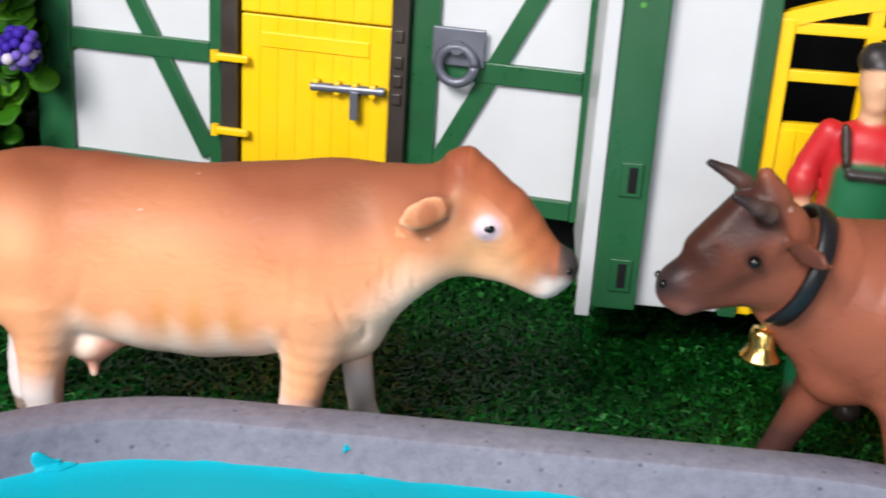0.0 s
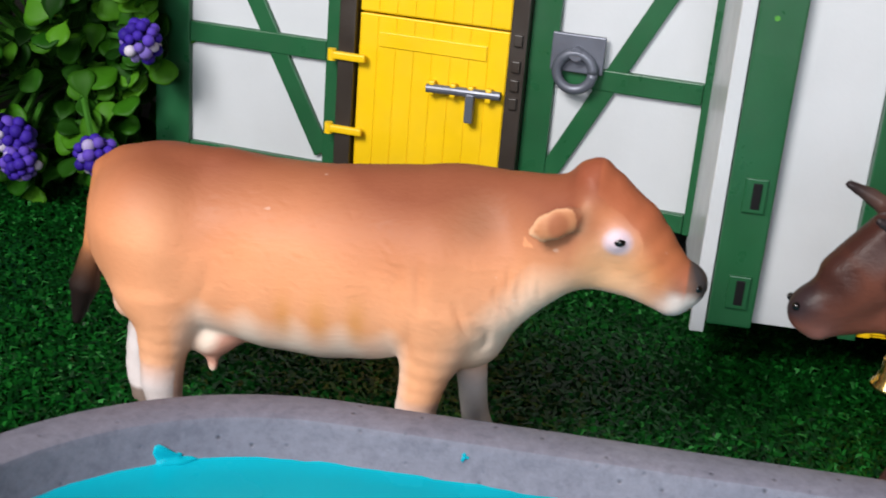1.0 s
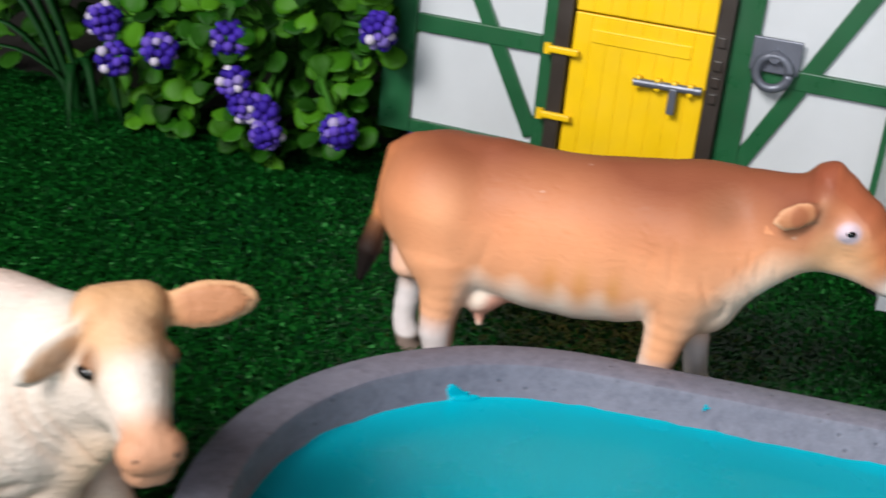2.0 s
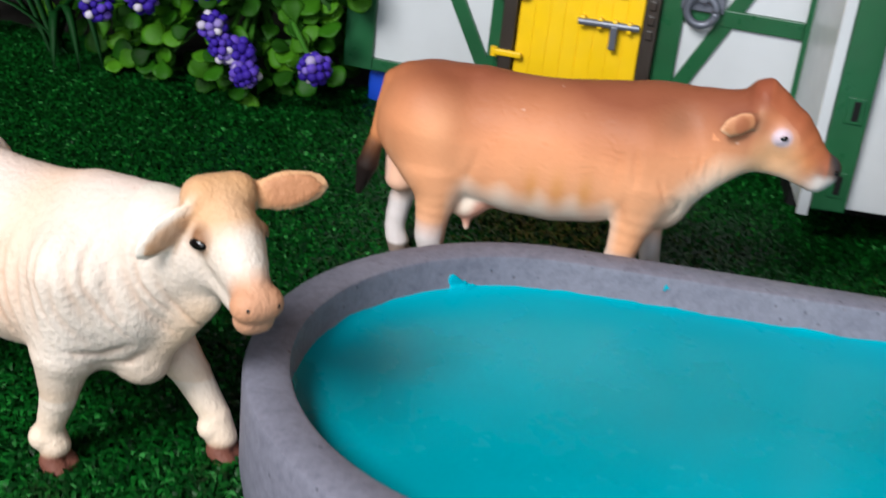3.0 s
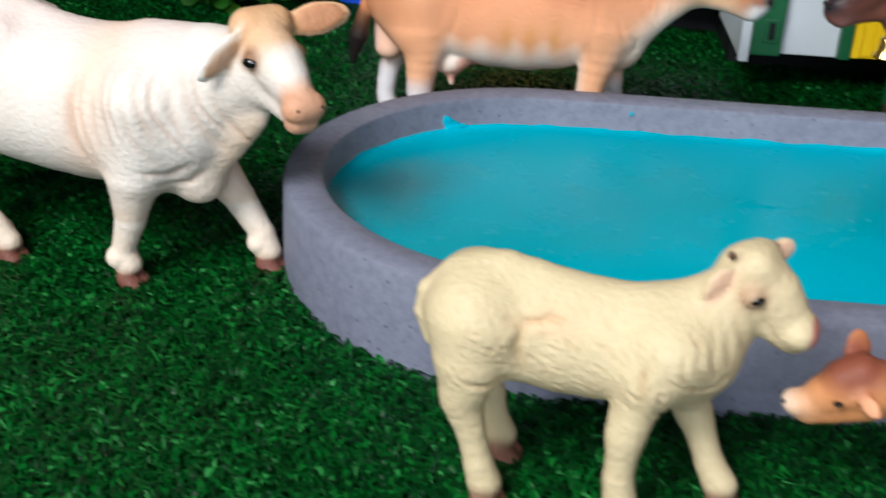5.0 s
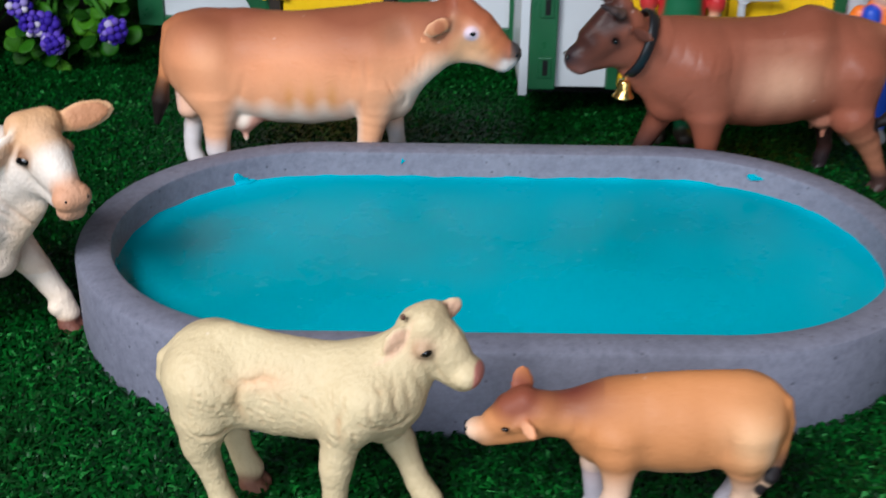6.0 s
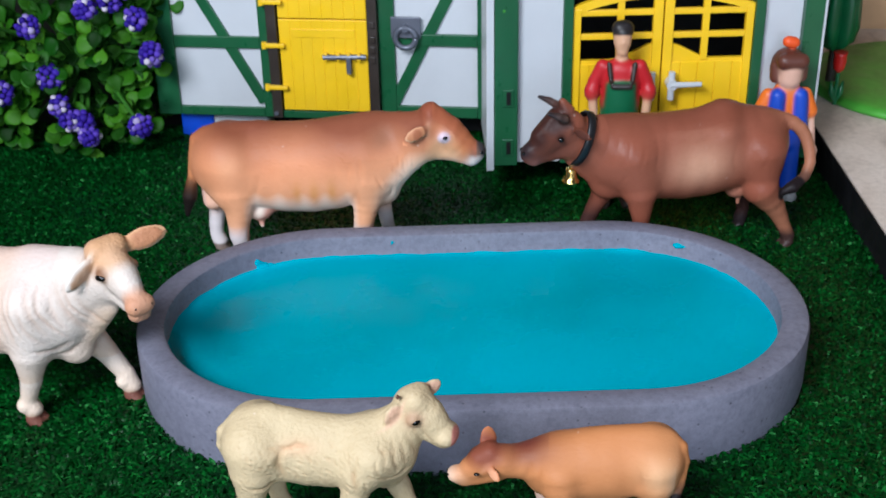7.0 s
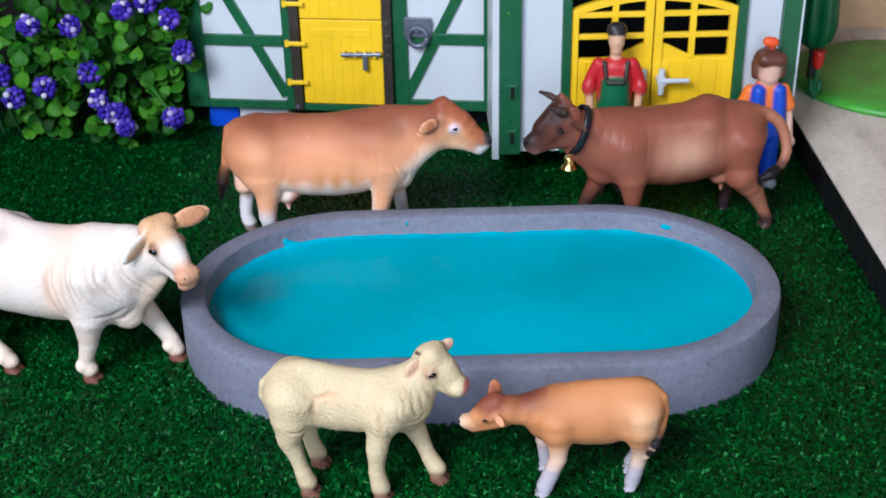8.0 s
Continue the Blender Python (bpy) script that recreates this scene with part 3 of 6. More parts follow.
        col = over(col, legs * 0.35, (0.78, 0.36, 0.15))
        top = np.clip((p[:, 2] - 0.0480 + 0.0020 * np.sin(p[:, 0] * 160)) / 0.0135, 0, 1)[:, None] * np.clip((0.0490 - p[:, 0]) / 0.007, 0, 1)[:, None] * (~ears)[:, None]
        col = over(col, top * 0.86, dark)
        # The lighter hip is a painted highlight, with the loin darker beside it.
        hip_highlight = np.exp(-((p[:, 0] + 0.0340) / 0.0060) ** 2 - ((p[:, 2] - 0.0495) / 0.0055) ** 2)[:, None]
        col = over(col, hip_highlight * 0.45, (0.82, 0.42, 0.23))
        loin = np.exp(-((p[:, 0] + 0.0190) / 0.0040) ** 2 - ((p[:, 2] - 0.0440) / 0.0090) ** 2)[:, None]
        col = over(col, loin * 0.12, (0.44, 0.15, 0.07))
        mid = np.exp(-((p[:, 2] - 0.0475) / 0.005) ** 2)[:, None] * (p[:, 0] < 0.040)[:, None] * (0.5 + 0.5 * np.sin(p[:, 0] * 210 + 0.6))[:, None]
        col = over(col, mid * 0.07 * (~ears)[:, None], (0.48, 0.15, 0.065))
        rear = np.clip((-0.036 - p[:, 0]) / 0.008, 0, 1)[:, None] * np.clip((0.040 - p[:, 2]) / 0.015, 0, 1)[:, None] * (p[:, 2] > 0.012)[:, None] * (p[:, 0] > -0.049)[:, None]
        col = over(col, rear * 0.5, (0.78, 0.50, 0.38))
        throat = np.clip((0.0530 - p[:, 2] - 0.9 * np.maximum(0.036 - p[:, 0], 0)) / 0.011, 0, 1)[:, None] * np.clip((p[:, 0] - 0.0185) / 0.010, 0, 1)[:, None] * (np.clip((p[:, 2] - 0.020) / 0.005, 0, 1) * np.clip((0.058 - p[:, 0]) / 0.004, 0, 1))[:, None]
        col = over(col, throat * 0.82, (0.88, 0.70, 0.57))
        for x, z, r in ((-0.0085, 0.0365, 0.0017), (-0.0020, 0.0370, 0.0018), (0.0048, 0.0370, 0.0017)):
            stripe = np.exp(-((p[:, 0] - x) / r) ** 2 - ((p[:, 2] - z) / 0.005) ** 2)[:, None] * (np.abs(p[:, 1]) > 0.012)[:, None]
            col = over(col, stripe * 0.60, (0.60, 0.25, 0.06))
        blush = np.exp(-((p[:, 0] - 0.0245) / 0.005) ** 2 - ((p[:, 2] - 0.058) / 0.004) ** 2)[:, None]
        col = over(col, blush * 0.5, (0.20, 0.09, 0.05))
        lips = np.clip((p[:, 0] - 0.0590) / 0.002, 0, 1)[:, None] * np.clip((0.0500 - p[:, 2]) / 0.002, 0, 1)[:, None]
        col = over(col, lips * 0.9, (0.64, 0.56, 0.53))
        col = over(col, near(p, (0.0652, 0, 0.0512), 0.0030, 0.0014), grey)
        crown = np.clip((p[:, 2] - 0.0590 - (0.0530 - p[:, 0]) * 0.5) / 0.004, 0, 1)[:, None] * ((p[:, 0] > 0.042) & (np.abs(p[:, 1]) < 0.0075))[:, None]
        col = over(col, crown * 0.75, (0.28, 0.075, 0.038))
        bridge = np.clip((p[:, 2] - 0.0560 + (p[:, 0] - 0.0520) * 0.85) / 0.004, 0, 1)[:, None] * ((p[:, 0] > 0.046) & (p[:, 0] < 0.0625) & (np.abs(p[:, 1]) < 0.0052))[:, None]
        col = over(col, bridge * 0.65, (0.38, 0.110, 0.050))
        cheek = near(p, (0.0490, 0, 0.0530), 0.0055, 0.0040) * (np.abs(p[:, 1]) > 0.003)[:, None]
        col = over(col, cheek * 0.55, (0.80, 0.45, 0.24))
        col = over(col, near(p, (-0.0225, 0, 0.0255), 0.0090, 0.0012) * (np.abs(p[:, 1]) < 0.0110)[:, None] * (p[:, 2] < 0.0295)[:, None], pink)
        for w in (-1, 1):
            col = over(col, near(p, (0.0503, w * 0.0068, 0.0577), 0.0018, 0.0012) * 0.9, (0.66, 0.52, 0.60))
        for w in (-1, 1):
            col = over(col, near(p, (0.0402, w * 0.0100, 0.0604), 0.0016, 0.0010) * 0.9, (0.33, 0.11, 0.050))
        bag = ((p[:, 0] > -0.031) & (p[:, 0] < -0.015) & (np.abs(p[:, 1]) < 0.0125)) | (p[:, 0] < -0.0500)
        socks = np.clip((0.0225 - p[:, 2]) / 0.006, 0, 1)[:, None] * (~bag)[:, None]
        col = over(col, socks, sock)
        return hooves(p, col, (0.20, 0.15, 0.13), 0.0050)

    def turned(p):
        """The neck bends so that the head leans out to one side."""
        k = np.clip((p[:, 0] - 0.020) / 0.026, 0, 1) * np.clip((p[:, 2] - 0.014) / 0.016, 0, 1)
        k = k * k * (3 - 2 * k)
        return p + k[:, None] * np.array((-0.0022, -0.0095, 0.0020))

    folds = both(
        (0.00055, 0.00050, [(0.0288, 0.0478), (0.0294, 0.0460), (0.0303, 0.0438)]), (0.00060, 0.00075, [(0.0302, 0.0462), (0.0311, 0.0436), (0.0328, 0.0405)]),
        (0.00060, 0.00075, [(0.0321, 0.0442), (0.0330, 0.0415), (0.0347, 0.0378)]), (0.00050, 0.00045, [(0.0313, 0.0518), (0.0317, 0.0495), (0.0319, 0.0466)]),
        (0.00055, 0.00055, [(0.0340, 0.0512), (0.0341, 0.0480), (0.0347, 0.0450)]), (0.00050, 0.00050, [(0.0352, 0.0525), (0.0355, 0.0495), (0.0360, 0.0460)]),
        (0.00050, 0.00040, [(0.0374, 0.0500), (0.0377, 0.0470), (0.0384, 0.0438)]), (0.00050, 0.00040, [(0.0331, 0.0500), (0.0335, 0.0465), (0.0352, 0.0425)]),
        (0.00080, 0.00050, [(0.0150, 0.0535), (0.0156, 0.0490), (0.0163, 0.0435), (0.0158, 0.0400)]), (0.00060, 0.00050, [(0.0215, 0.0455), (0.0232, 0.0420), (0.0252, 0.0372)]),
        (0.00070, 0.00080, [(0.0268, 0.0398), (0.0284, 0.0380), (0.0282, 0.0350), (0.0268, 0.0328)]), (0.00090, 0.00055, [(0.0143, 0.0390), (0.0140, 0.0350), (0.0150, 0.0300)]),
        (0.00100, 0.00030, [(-0.0215, 0.0470), (-0.0235, 0.0400), (-0.0250, 0.0340)]), (0.00100, 0.00040, [(0.0120, 0.0500), (0.0110, 0.0450), (0.0112, 0.0400)]))
    folds += hair_marks(3, 150, (-0.030, 0.012, 0.042, 0.058), 0.0024, 0.00016, -0.3) + hair_marks(4, 50, (0.012, 0.030, 0.038, 0.056), 0.0020, 0.00016, -0.9)
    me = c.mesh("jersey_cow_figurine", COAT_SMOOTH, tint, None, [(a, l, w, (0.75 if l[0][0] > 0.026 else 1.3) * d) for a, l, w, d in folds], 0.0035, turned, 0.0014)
    beads(me, [(tuple(turned(np.array([(0.0505, w * 0.0062, 0.0565)]))[0]), (0.0011, 0.0009, 0.0008)) for w in (-1, 1)] + [(tuple(turned(np.array([(0.0643, w * 0.0026, 0.0489)]))[0]), 0.0008) for w in (-1, 1)], EYE)
    return stand(me, "cow_figurine", (-0.0205, 0.2042), 5, "orange-tan toy dairy cow with white socks standing behind the trough", "toy cow", "toy cattle")


def white_cow():
    c = Clay(0.0004, 0.8, 0.89)
    coat, buff, shade, hoof, horn = (0.67, 0.59, 0.53), (0.52, 0.26, 0.11), (0.62, 0.44, 0.30), (0.15, 0.055, 0.038), (0.52, 0.24, 0.14)
    c.chain([(-0.036, 0, 0.0450, 0.0170), (-0.022, 0, 0.0432, 0.0200), (-0.004, 0, 0.0414, 0.0207), (0.010, 0, 0.0415, 0.0208), (0.022, 0, 0.0430, 0.0190)], coat, 0.82, melt=0.004)
    c.chain([(-0.042, 0, 0.0555, 0.0050), (-0.024, 0, 0.0580, 0.0055), (-0.014, 0, 0.0588, 0.0050), (-0.004, 0, 0.0562, 0.0050), (0.005, 0, 0.0546, 0.0050), (0.017, 0, 0.0560, 0.0055), (0.034, -0.001, 0.0575, 0.0058)], coat, 0.9, melt=0.006)
    for w in (-1, 1):
        c.limb((-0.0180, w * 0.0020, 0.0595), (-0.0140, w * 0.0085, 0.0565), 0.0036, 0.0034, coat, melt=0.010)
        c.limb((-0.0350, w * 0.0075, 0.0450), (-0.0350, w * 0.0090, 0.0280), 0.0118, 0.0072, coat, melt=0.006)
        c.limb((0.0200, w * 0.0075, 0.0465), (0.0185, w * 0.0086, 0.0300), 0.0110, 0.0078, coat, melt=0.005)
    leg(c, [(-0.0345, -0.0100, 0.0270, 0.0072), (-0.0290, -0.0105, 0.0185, 0.0048), (-0.0195, -0.0105, 0.0095, 0.0038), (-0.0165, -0.0102, 0.0055, 0.0040)], coat, coat, hoof, thin=0.86)
    leg(c, [(-0.0380, 0.0090, 0.0270, 0.0072), (-0.0460, 0.0085, 0.0165, 0.0046), (-0.0465, 0.0075, 0.0095, 0.0038), (-0.0445, 0.0070, 0.0055, 0.0040)], coat, coat, hoof, thin=0.86)
    leg(c, [(0.0180, -0.0095, 0.0280, 0.0066), (0.0165, -0.0096, 0.0175, 0.0043), (0.0140, -0.0095, 0.0095, 0.0034), (0.0150, -0.0094, 0.0060, 0.0041)], coat, coat, hoof, thin=0.86)
    leg(c, [(0.0245, 0.0095, 0.0280, 0.0070), (0.0330, 0.0100, 0.0180, 0.0046), (0.0385, 0.0103, 0.0100, 0.0038), (0.0400, 0.0103, 0.0055, 0.0042)], coat, coat, hoof, thin=0.86)
    for s, w in ((-0.0178, -0.0102), (-0.0460, 0.0072), (0.0142, -0.0094), (0.0392, 0.0103)):
        c.chain([(s - 0.0010, w - 0.0012, 0.0078, 0.0031), (s - 0.0012, w, 0.0074, 0.0034), (s - 0.0010, w + 0.0012, 0.0078, 0.0031)], coat, melt=0.0008)
    c.limb((0.0220, 0, 0.0325), (0.0288, -0.001, 0.0264), 0.0120, 0.0066, coat, 0.8, melt=0.009)
    h = HeadFrame(0.0502, -0.0054, 0.0016, -36)
    c.chain([(0.0215, 0, 0.0480, 0.0165), (0.0330, -0.001, 0.0515, 0.0135), (0.0440, -0.003, 0.0565, 0.0100)], coat, 0.76, melt=0.005)
    c.chain([(0.0280, -0.001, 0.0310, 0.0080), (0.0360, -0.002, 0.0395, 0.0068), (0.0430, -0.004, 0.0470, 0.0055)], shade, 0.55, melt=0.004)
    c.chain([(*h(-0.0050, 0, 0.0600), 0.0076), (*h(0.0025, 0, 0.0575), 0.0066), (*h(0.0080, 0, 0.0545), 0.0047), (*h(0.0118, 0, 0.0522), 0.0038)], coat, 0.86, h.way(0, 1, 0), 0.002)
    c.chain([(*h(-0.0040, 0, 0.0525), 0.0055), (*h(0.0045, 0, 0.0505), 0.0040), (*h(0.0108, 0, 0.0490), 0.0027)], coat, 0.85, h.way(0, 1, 0), 0.0025)
    c.limb(h(-0.0055, -0.003, 0.0642), h(-0.0055, 0.003, 0.0642), 0.0043, 0.0043, buff, melt=0.003)
    c.limb(h(0.0122, -0.0016, 0.0520), h(0.0122, 0.0016, 0.0520), 0.0034, 0.0034, horn, melt=0.0015, edge=0.0008)
    c.limb(h(0.0112, -0.0010, 0.0488), h(0.0112, 0.0010, 0.0488), 0.0026, 0.0026, (0.60, 0.30, 0.20), melt=0.0008, edge=0.0010)
    ear(c, h(-0.0035, -0.0058, 0.0628), h(-0.0052, -0.0135, 0.0552), 0.0038, (0.80, 0.73, 0.66), (0.36, 0.19, 0.09), h.way(0.95, -0.25, -0.45), 0.72)
    ear(c, h(-0.0050, 0.0060, 0.0635), h(-0.0020, 0.0175, 0.0655), 0.0040, (0.62, 0.36, 0.20), (0.45, 0.20, 0.10), h.way(0.9, 0.1, 0.3))
    for v in (-1, 1):
        c.ball(h(0.0005, v * 0.0048, 0.0592), 0.0020, shade, melt=0.002)
    for w in (-1, 1):
        c.cut((-0.0190, w * 0.0195, 0.0360), (-0.0220, w * 0.0175, 0.0500), 0.0038, 0.0028, 0.006)
        c.cut((0.0060, w * 0.0190, 0.0300), (0.0080, w * 0.0185, 0.0500), 0.0026, 0.0018, 0.005)
    for w in (-1, 1):
        c.ball((-0.0250, w * 0.003, 0.0270), 0.0050, (0.40, 0.20, 0.14), melt=0.002, edge=0.0008)
    c.chain([(-0.0460, 0, 0.0560, 0.0032), (-0.0500, 0, 0.0500, 0.0024), (-0.0510, 0, 0.0330, 0.0020), (-0.0505, 0, 0.0230, 0.0026), (-0.0500, 0, 0.0160, 0.0008)], coat, melt=0.002)

    def tint(p, col):
        top = np.clip((p[:, 2] - 0.050) / 0.010, 0, 1)[:, None] * (p[:, 0] < 0.03)[:, None]
        col = over(col, top * 0.30, (0.66, 0.43, 0.40))
        shoulder = np.exp(-((p[:, 0] - 0.0100 - 0.10 * (p[:, 2] - 0.045)) / 0.0062) ** 2)[:, None] * np.clip((p[:, 2] - 0.022) / 0.008, 0, 1)[:, None]
        col = over(col, shoulder * 0.45, (0.70, 0.45, 0.30))
        haunch = np.exp(-((p[:, 0] + 0.0270) / 0.006) ** 2 - ((p[:, 2] - 0.034) / 0.010) ** 2)[:, None]
        col = over(col, haunch * 0.40, (0.72, 0.50, 0.30))
        face = near(p, h(-0.0020, 0, 0.0640), 0.0052, 0.0040)
        col = over(col, face * 0.75, (0.58, 0.31, 0.14))
        snout = near(p, h(0.0140, 0, 0.0515), 0.0046, 0.0034)
        col = over(col, snout * 0.7, (0.55, 0.27, 0.15))
        for v in (-1, 1):
            col = over(col, near(p, h(0.0008, v * 0.0068, 0.0592), 0.0019, 0.0022) * 0.9, (0.20, 0.085, 0.035))
        legs = np.clip((0.022 - p[:, 2]) / 0.01, 0, 1)[:, None]
        col = over(col, legs * 0.40, (0.74, 0.52, 0.33))
        dust = np.array([noise.noise((x * 70, y * 70, z * 55)) for x, y, z in p])[:, None]
        col = over(col, np.clip(dust * 1.6, 0, 1) * 0.10, (0.70, 0.50, 0.36))
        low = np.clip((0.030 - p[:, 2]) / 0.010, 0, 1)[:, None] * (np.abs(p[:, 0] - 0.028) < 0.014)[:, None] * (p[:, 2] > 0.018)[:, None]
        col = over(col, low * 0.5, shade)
        return hooves(p, col, hoof, 0.0048)

    folds = []
    for i in range(11):
        s, k = 0.0095 + 0.0027 * i, i / 10
        z1, z0 = 0.0555 + 0.0030 * k, 0.0310 + 0.0060 * k
        line = [(s + 0.0085 * (1 - u) ** 2 * (0.3 + k) + 0.0005 * math.sin(7 * u + 2.1 * i), z0 + (z1 - z0) * u) for u in (0, 0.2, 0.4, 0.6, 0.8, 1)]
        folds += both((0.00055 + 0.0002 * (i % 3), (0.00060, 0.00040, 0.00050)[i % 3], line[i % 2: 6 - (i % 3 == 1)]))
    folds += both((0.0012, 0.0008, [(0.0085, 0.0540), (0.0068, 0.0470), (0.0075, 0.0390), (0.0105, 0.0310)]), (0.0012, 0.0006, [(-0.0225, 0.0500), (-0.0240, 0.0420), (-0.0225, 0.0330)]),
                  (0.0008, 0.0006, [(0.0215, 0.0330), (0.0270, 0.0310), (0.0330, 0.0350)]), (0.0007, 0.0005, [(0.0240, 0.0280), (0.0300, 0.0285), (0.0345, 0.0330)]))
    folds += hair_marks(21, 170, (-0.030, 0.034, 0.026, 0.052), 0.0034, 0.00011, -1.3)
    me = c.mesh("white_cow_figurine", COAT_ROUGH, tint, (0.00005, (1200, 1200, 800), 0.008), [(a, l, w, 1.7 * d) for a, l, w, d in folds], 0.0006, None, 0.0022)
    beads(me, [(sunk(h(0.0012, v * (0.0060 if v < 0 else 0.0046), 0.0588), 0.0022), (0.0018, 0.0010, 0.0011)) for v in (-1, 1)] + [(sunk(h(0.0146, v * 0.0026, 0.0524), 0.0022), (0.0005, 0.0004, 0.0005)) for v in (-1, 1)], EYE)
    return stand(me, "cow_figurine", (-0.1100, 0.0960), -8, "cream-white toy beef cow with buff face walking up to the trough", "toy cow", "toy cattle")


def brown_cow():
    c = Clay(0.00045, 0.9, 0.89)
    coat, dark, black, muzzle = (0.255, 0.080, 0.047), (0.15, 0.046, 0.026), (0.022, 0.016, 0.018), (0.030, 0.022, 0.026)
    c.chain([(-0.034, 0, 0.0445, 0.0160), (-0.020, 0, 0.0430, 0.0194), (-0.004, 0, 0.0424, 0.0202), (0.010, 0, 0.0440, 0.0190), (0.022, 0, 0.0462, 0.0170)], coat, 0.82, melt=0.004)
    c.chain([(-0.0420, 0, 0.0528, 0.0046), (-0.0300, 0, 0.0558, 0.0052), (-0.0180, 0, 0.0582, 0.0052), (-0.0100, 0, 0.0562, 0.0052), (0.000, 0, 0.0546, 0.0052), (0.0080, 0, 0.0548, 0.0052), (0.0200, 0, 0.0562, 0.0052), (0.0320, 0, 0.0574, 0.0050)], coat, 0.9, melt=0.006)
    for w in (-1, 1):
        c.limb((-0.0200, w * 0.0020, 0.0582), (-0.0175, w * 0.0088, 0.0540), 0.0036, 0.0032, coat, melt=0.010)
        c.limb((-0.0335, w * 0.0075, 0.0440), (-0.0345, w * 0.0086, 0.0290), 0.0114, 0.0070, coat, melt=0.006)
        c.limb((0.0190, w * 0.0062, 0.0470), (0.0165, w * 0.0078, 0.0340), 0.0108, 0.0080, coat, melt=0.008)
    leg(c, [(-0.0340, 0.0095, 0.0285, 0.0082), (-0.0412, 0.0092, 0.0190, 0.0056), (-0.0462, 0.0090, 0.0100, 0.0040), (-0.0486, 0.0089, 0.0052, 0.0042)], coat, coat, black, 0.001, thin=0.77)
    leg(c, [(-0.0350, -0.0100, 0.0285, 0.0068), (-0.0360, -0.0112, 0.0180, 0.0042), (-0.0385, -0.0120, 0.0095, 0.0033), (-0.0375, -0.0120, 0.0050, 0.0036)], coat, coat, black, 0.022, thin=0.77)
    leg(c, [(0.0165, 0.0090, 0.0320, 0.0068), (0.0155, 0.0090, 0.0190, 0.0042), (0.0148, 0.0090, 0.0095, 0.0032), (0.0158, 0.0090, 0.0055, 0.0036)], coat, coat, black, 0.012, thin=0.77)
    leg(c, [(0.0225, -0.0085, 0.0320, 0.0066), (0.0276, -0.0088, 0.0215, 0.0046), (0.0322, -0.0090, 0.0115, 0.0036), (0.0345, -0.0090, 0.0055, 0.0038)], coat, coat, black, 0.018, thin=0.77)
    c.limb((0.0215, 0, 0.0400), (0.0265, 0, 0.0345), 0.0112, 0.0080, coat, 0.85, melt=0.005)
    h = HeadFrame(0.0480, 0.0036, -0.0010, -6)
    c.chain([(0.0215, 0, 0.0480, 0.0146), (0.0330, 0.001, 0.0522, 0.0120), (0.0425, 0.003, 0.0560, 0.0094)], coat, 0.74, melt=0.005)
    c.chain([(0.0275, 0, 0.0375, 0.0072), (0.0350, 0.001, 0.0430, 0.0060), (0.0410, 0.003, 0.0485, 0.0050)], coat, 0.6, melt=0.004)
    c.chain([(*h(-0.0030, 0, 0.0620), 0.0078), (*h(0.0025, 0, 0.0595), 0.0070), (*h(0.0075, 0, 0.0548), 0.0056), (*h(0.0110, 0, 0.0522), 0.0046)], coat, 0.86, h.way(0, 1, 0), 0.002)
    c.chain([(*h(-0.0030, 0, 0.0545), 0.0050), (*h(0.0040, 0, 0.0525), 0.0040), (*h(0.0095, 0, 0.0503), 0.0030)], coat, 0.85, h.way(0, 1, 0), 0.0025)
    c.limb(h(0.0020, 0, 0.0672), h(0.0085, 0, 0.0595), 0.0028, 0.0026, dark, 1.3, h.way(0, 1, 0), 0.002, edge=0.0010)
    c.ball(h(0.0112, 0, 0.0532), 0.0038, muzzle, 1.1, melt=0.001, edge=0.0010)
    c.ball(h(0.0098, 0, 0.0500), 0.0030, (0.30, 0.13, 0.11), 1.1, melt=0.001, edge=0.0007)
    c.chain([(*h(-0.0020, 0.0005, 0.0690), 0.0036), (*h(-0.0005, 0.0005, 0.0725), 0.0016)], coat, melt=0.002)
    for v, tip in ((1, (0.0010, 0.0085, 0.0735)), (-1, (0.0070, -0.0105, 0.0765))):
        c.chain([(*h(-0.0005, v * 0.0045, 0.0672), 0.0018), (*h(0.0002, v * 0.0078, 0.0685), 0.0016), (*h(0.0025, v * 0.0090, 0.0698), 0.0014)], (0.10, 0.06, 0.05), melt=0.0012, edge=0.0008)
        c.chain([(*h(0.0025, v * 0.0090, 0.0698), 0.0014), (*h(0.0065, v * 0.0092, 0.0715), 0.0008)], black, melt=0.0008, edge=0.0008)
        ear(c, h(-0.0040, v * 0.0062, 0.0632), h(-0.0085, v * 0.0135, 0.0622), 0.0020, dark, (0.07, 0.028, 0.022), h.way(0.6, 0.6 * v, 0.1))
    for w in (-1, 1):
        c.cut((-0.0225, w * 0.0190, 0.0380), (-0.0235, w * 0.0180, 0.0520), 0.0038, 0.0028, 0.006)
        c.cut((0.0075, w * 0.0196, 0.0340), (0.0070, w * 0.0190, 0.0560), 0.0026, 0.0020, 0.008)
    for w in (-1, 1):
        c.ball((-0.0265, w * 0.003, 0.0275), 0.0055, (0.40, 0.17, 0.11), melt=0.002, edge=0.0010)
        c.limb((-0.0275, w * 0.004, 0.0230), (-0.0275, w * 0.004, 0.0200), 0.0012, 0.0008, (0.40, 0.17, 0.11), melt=0.001)
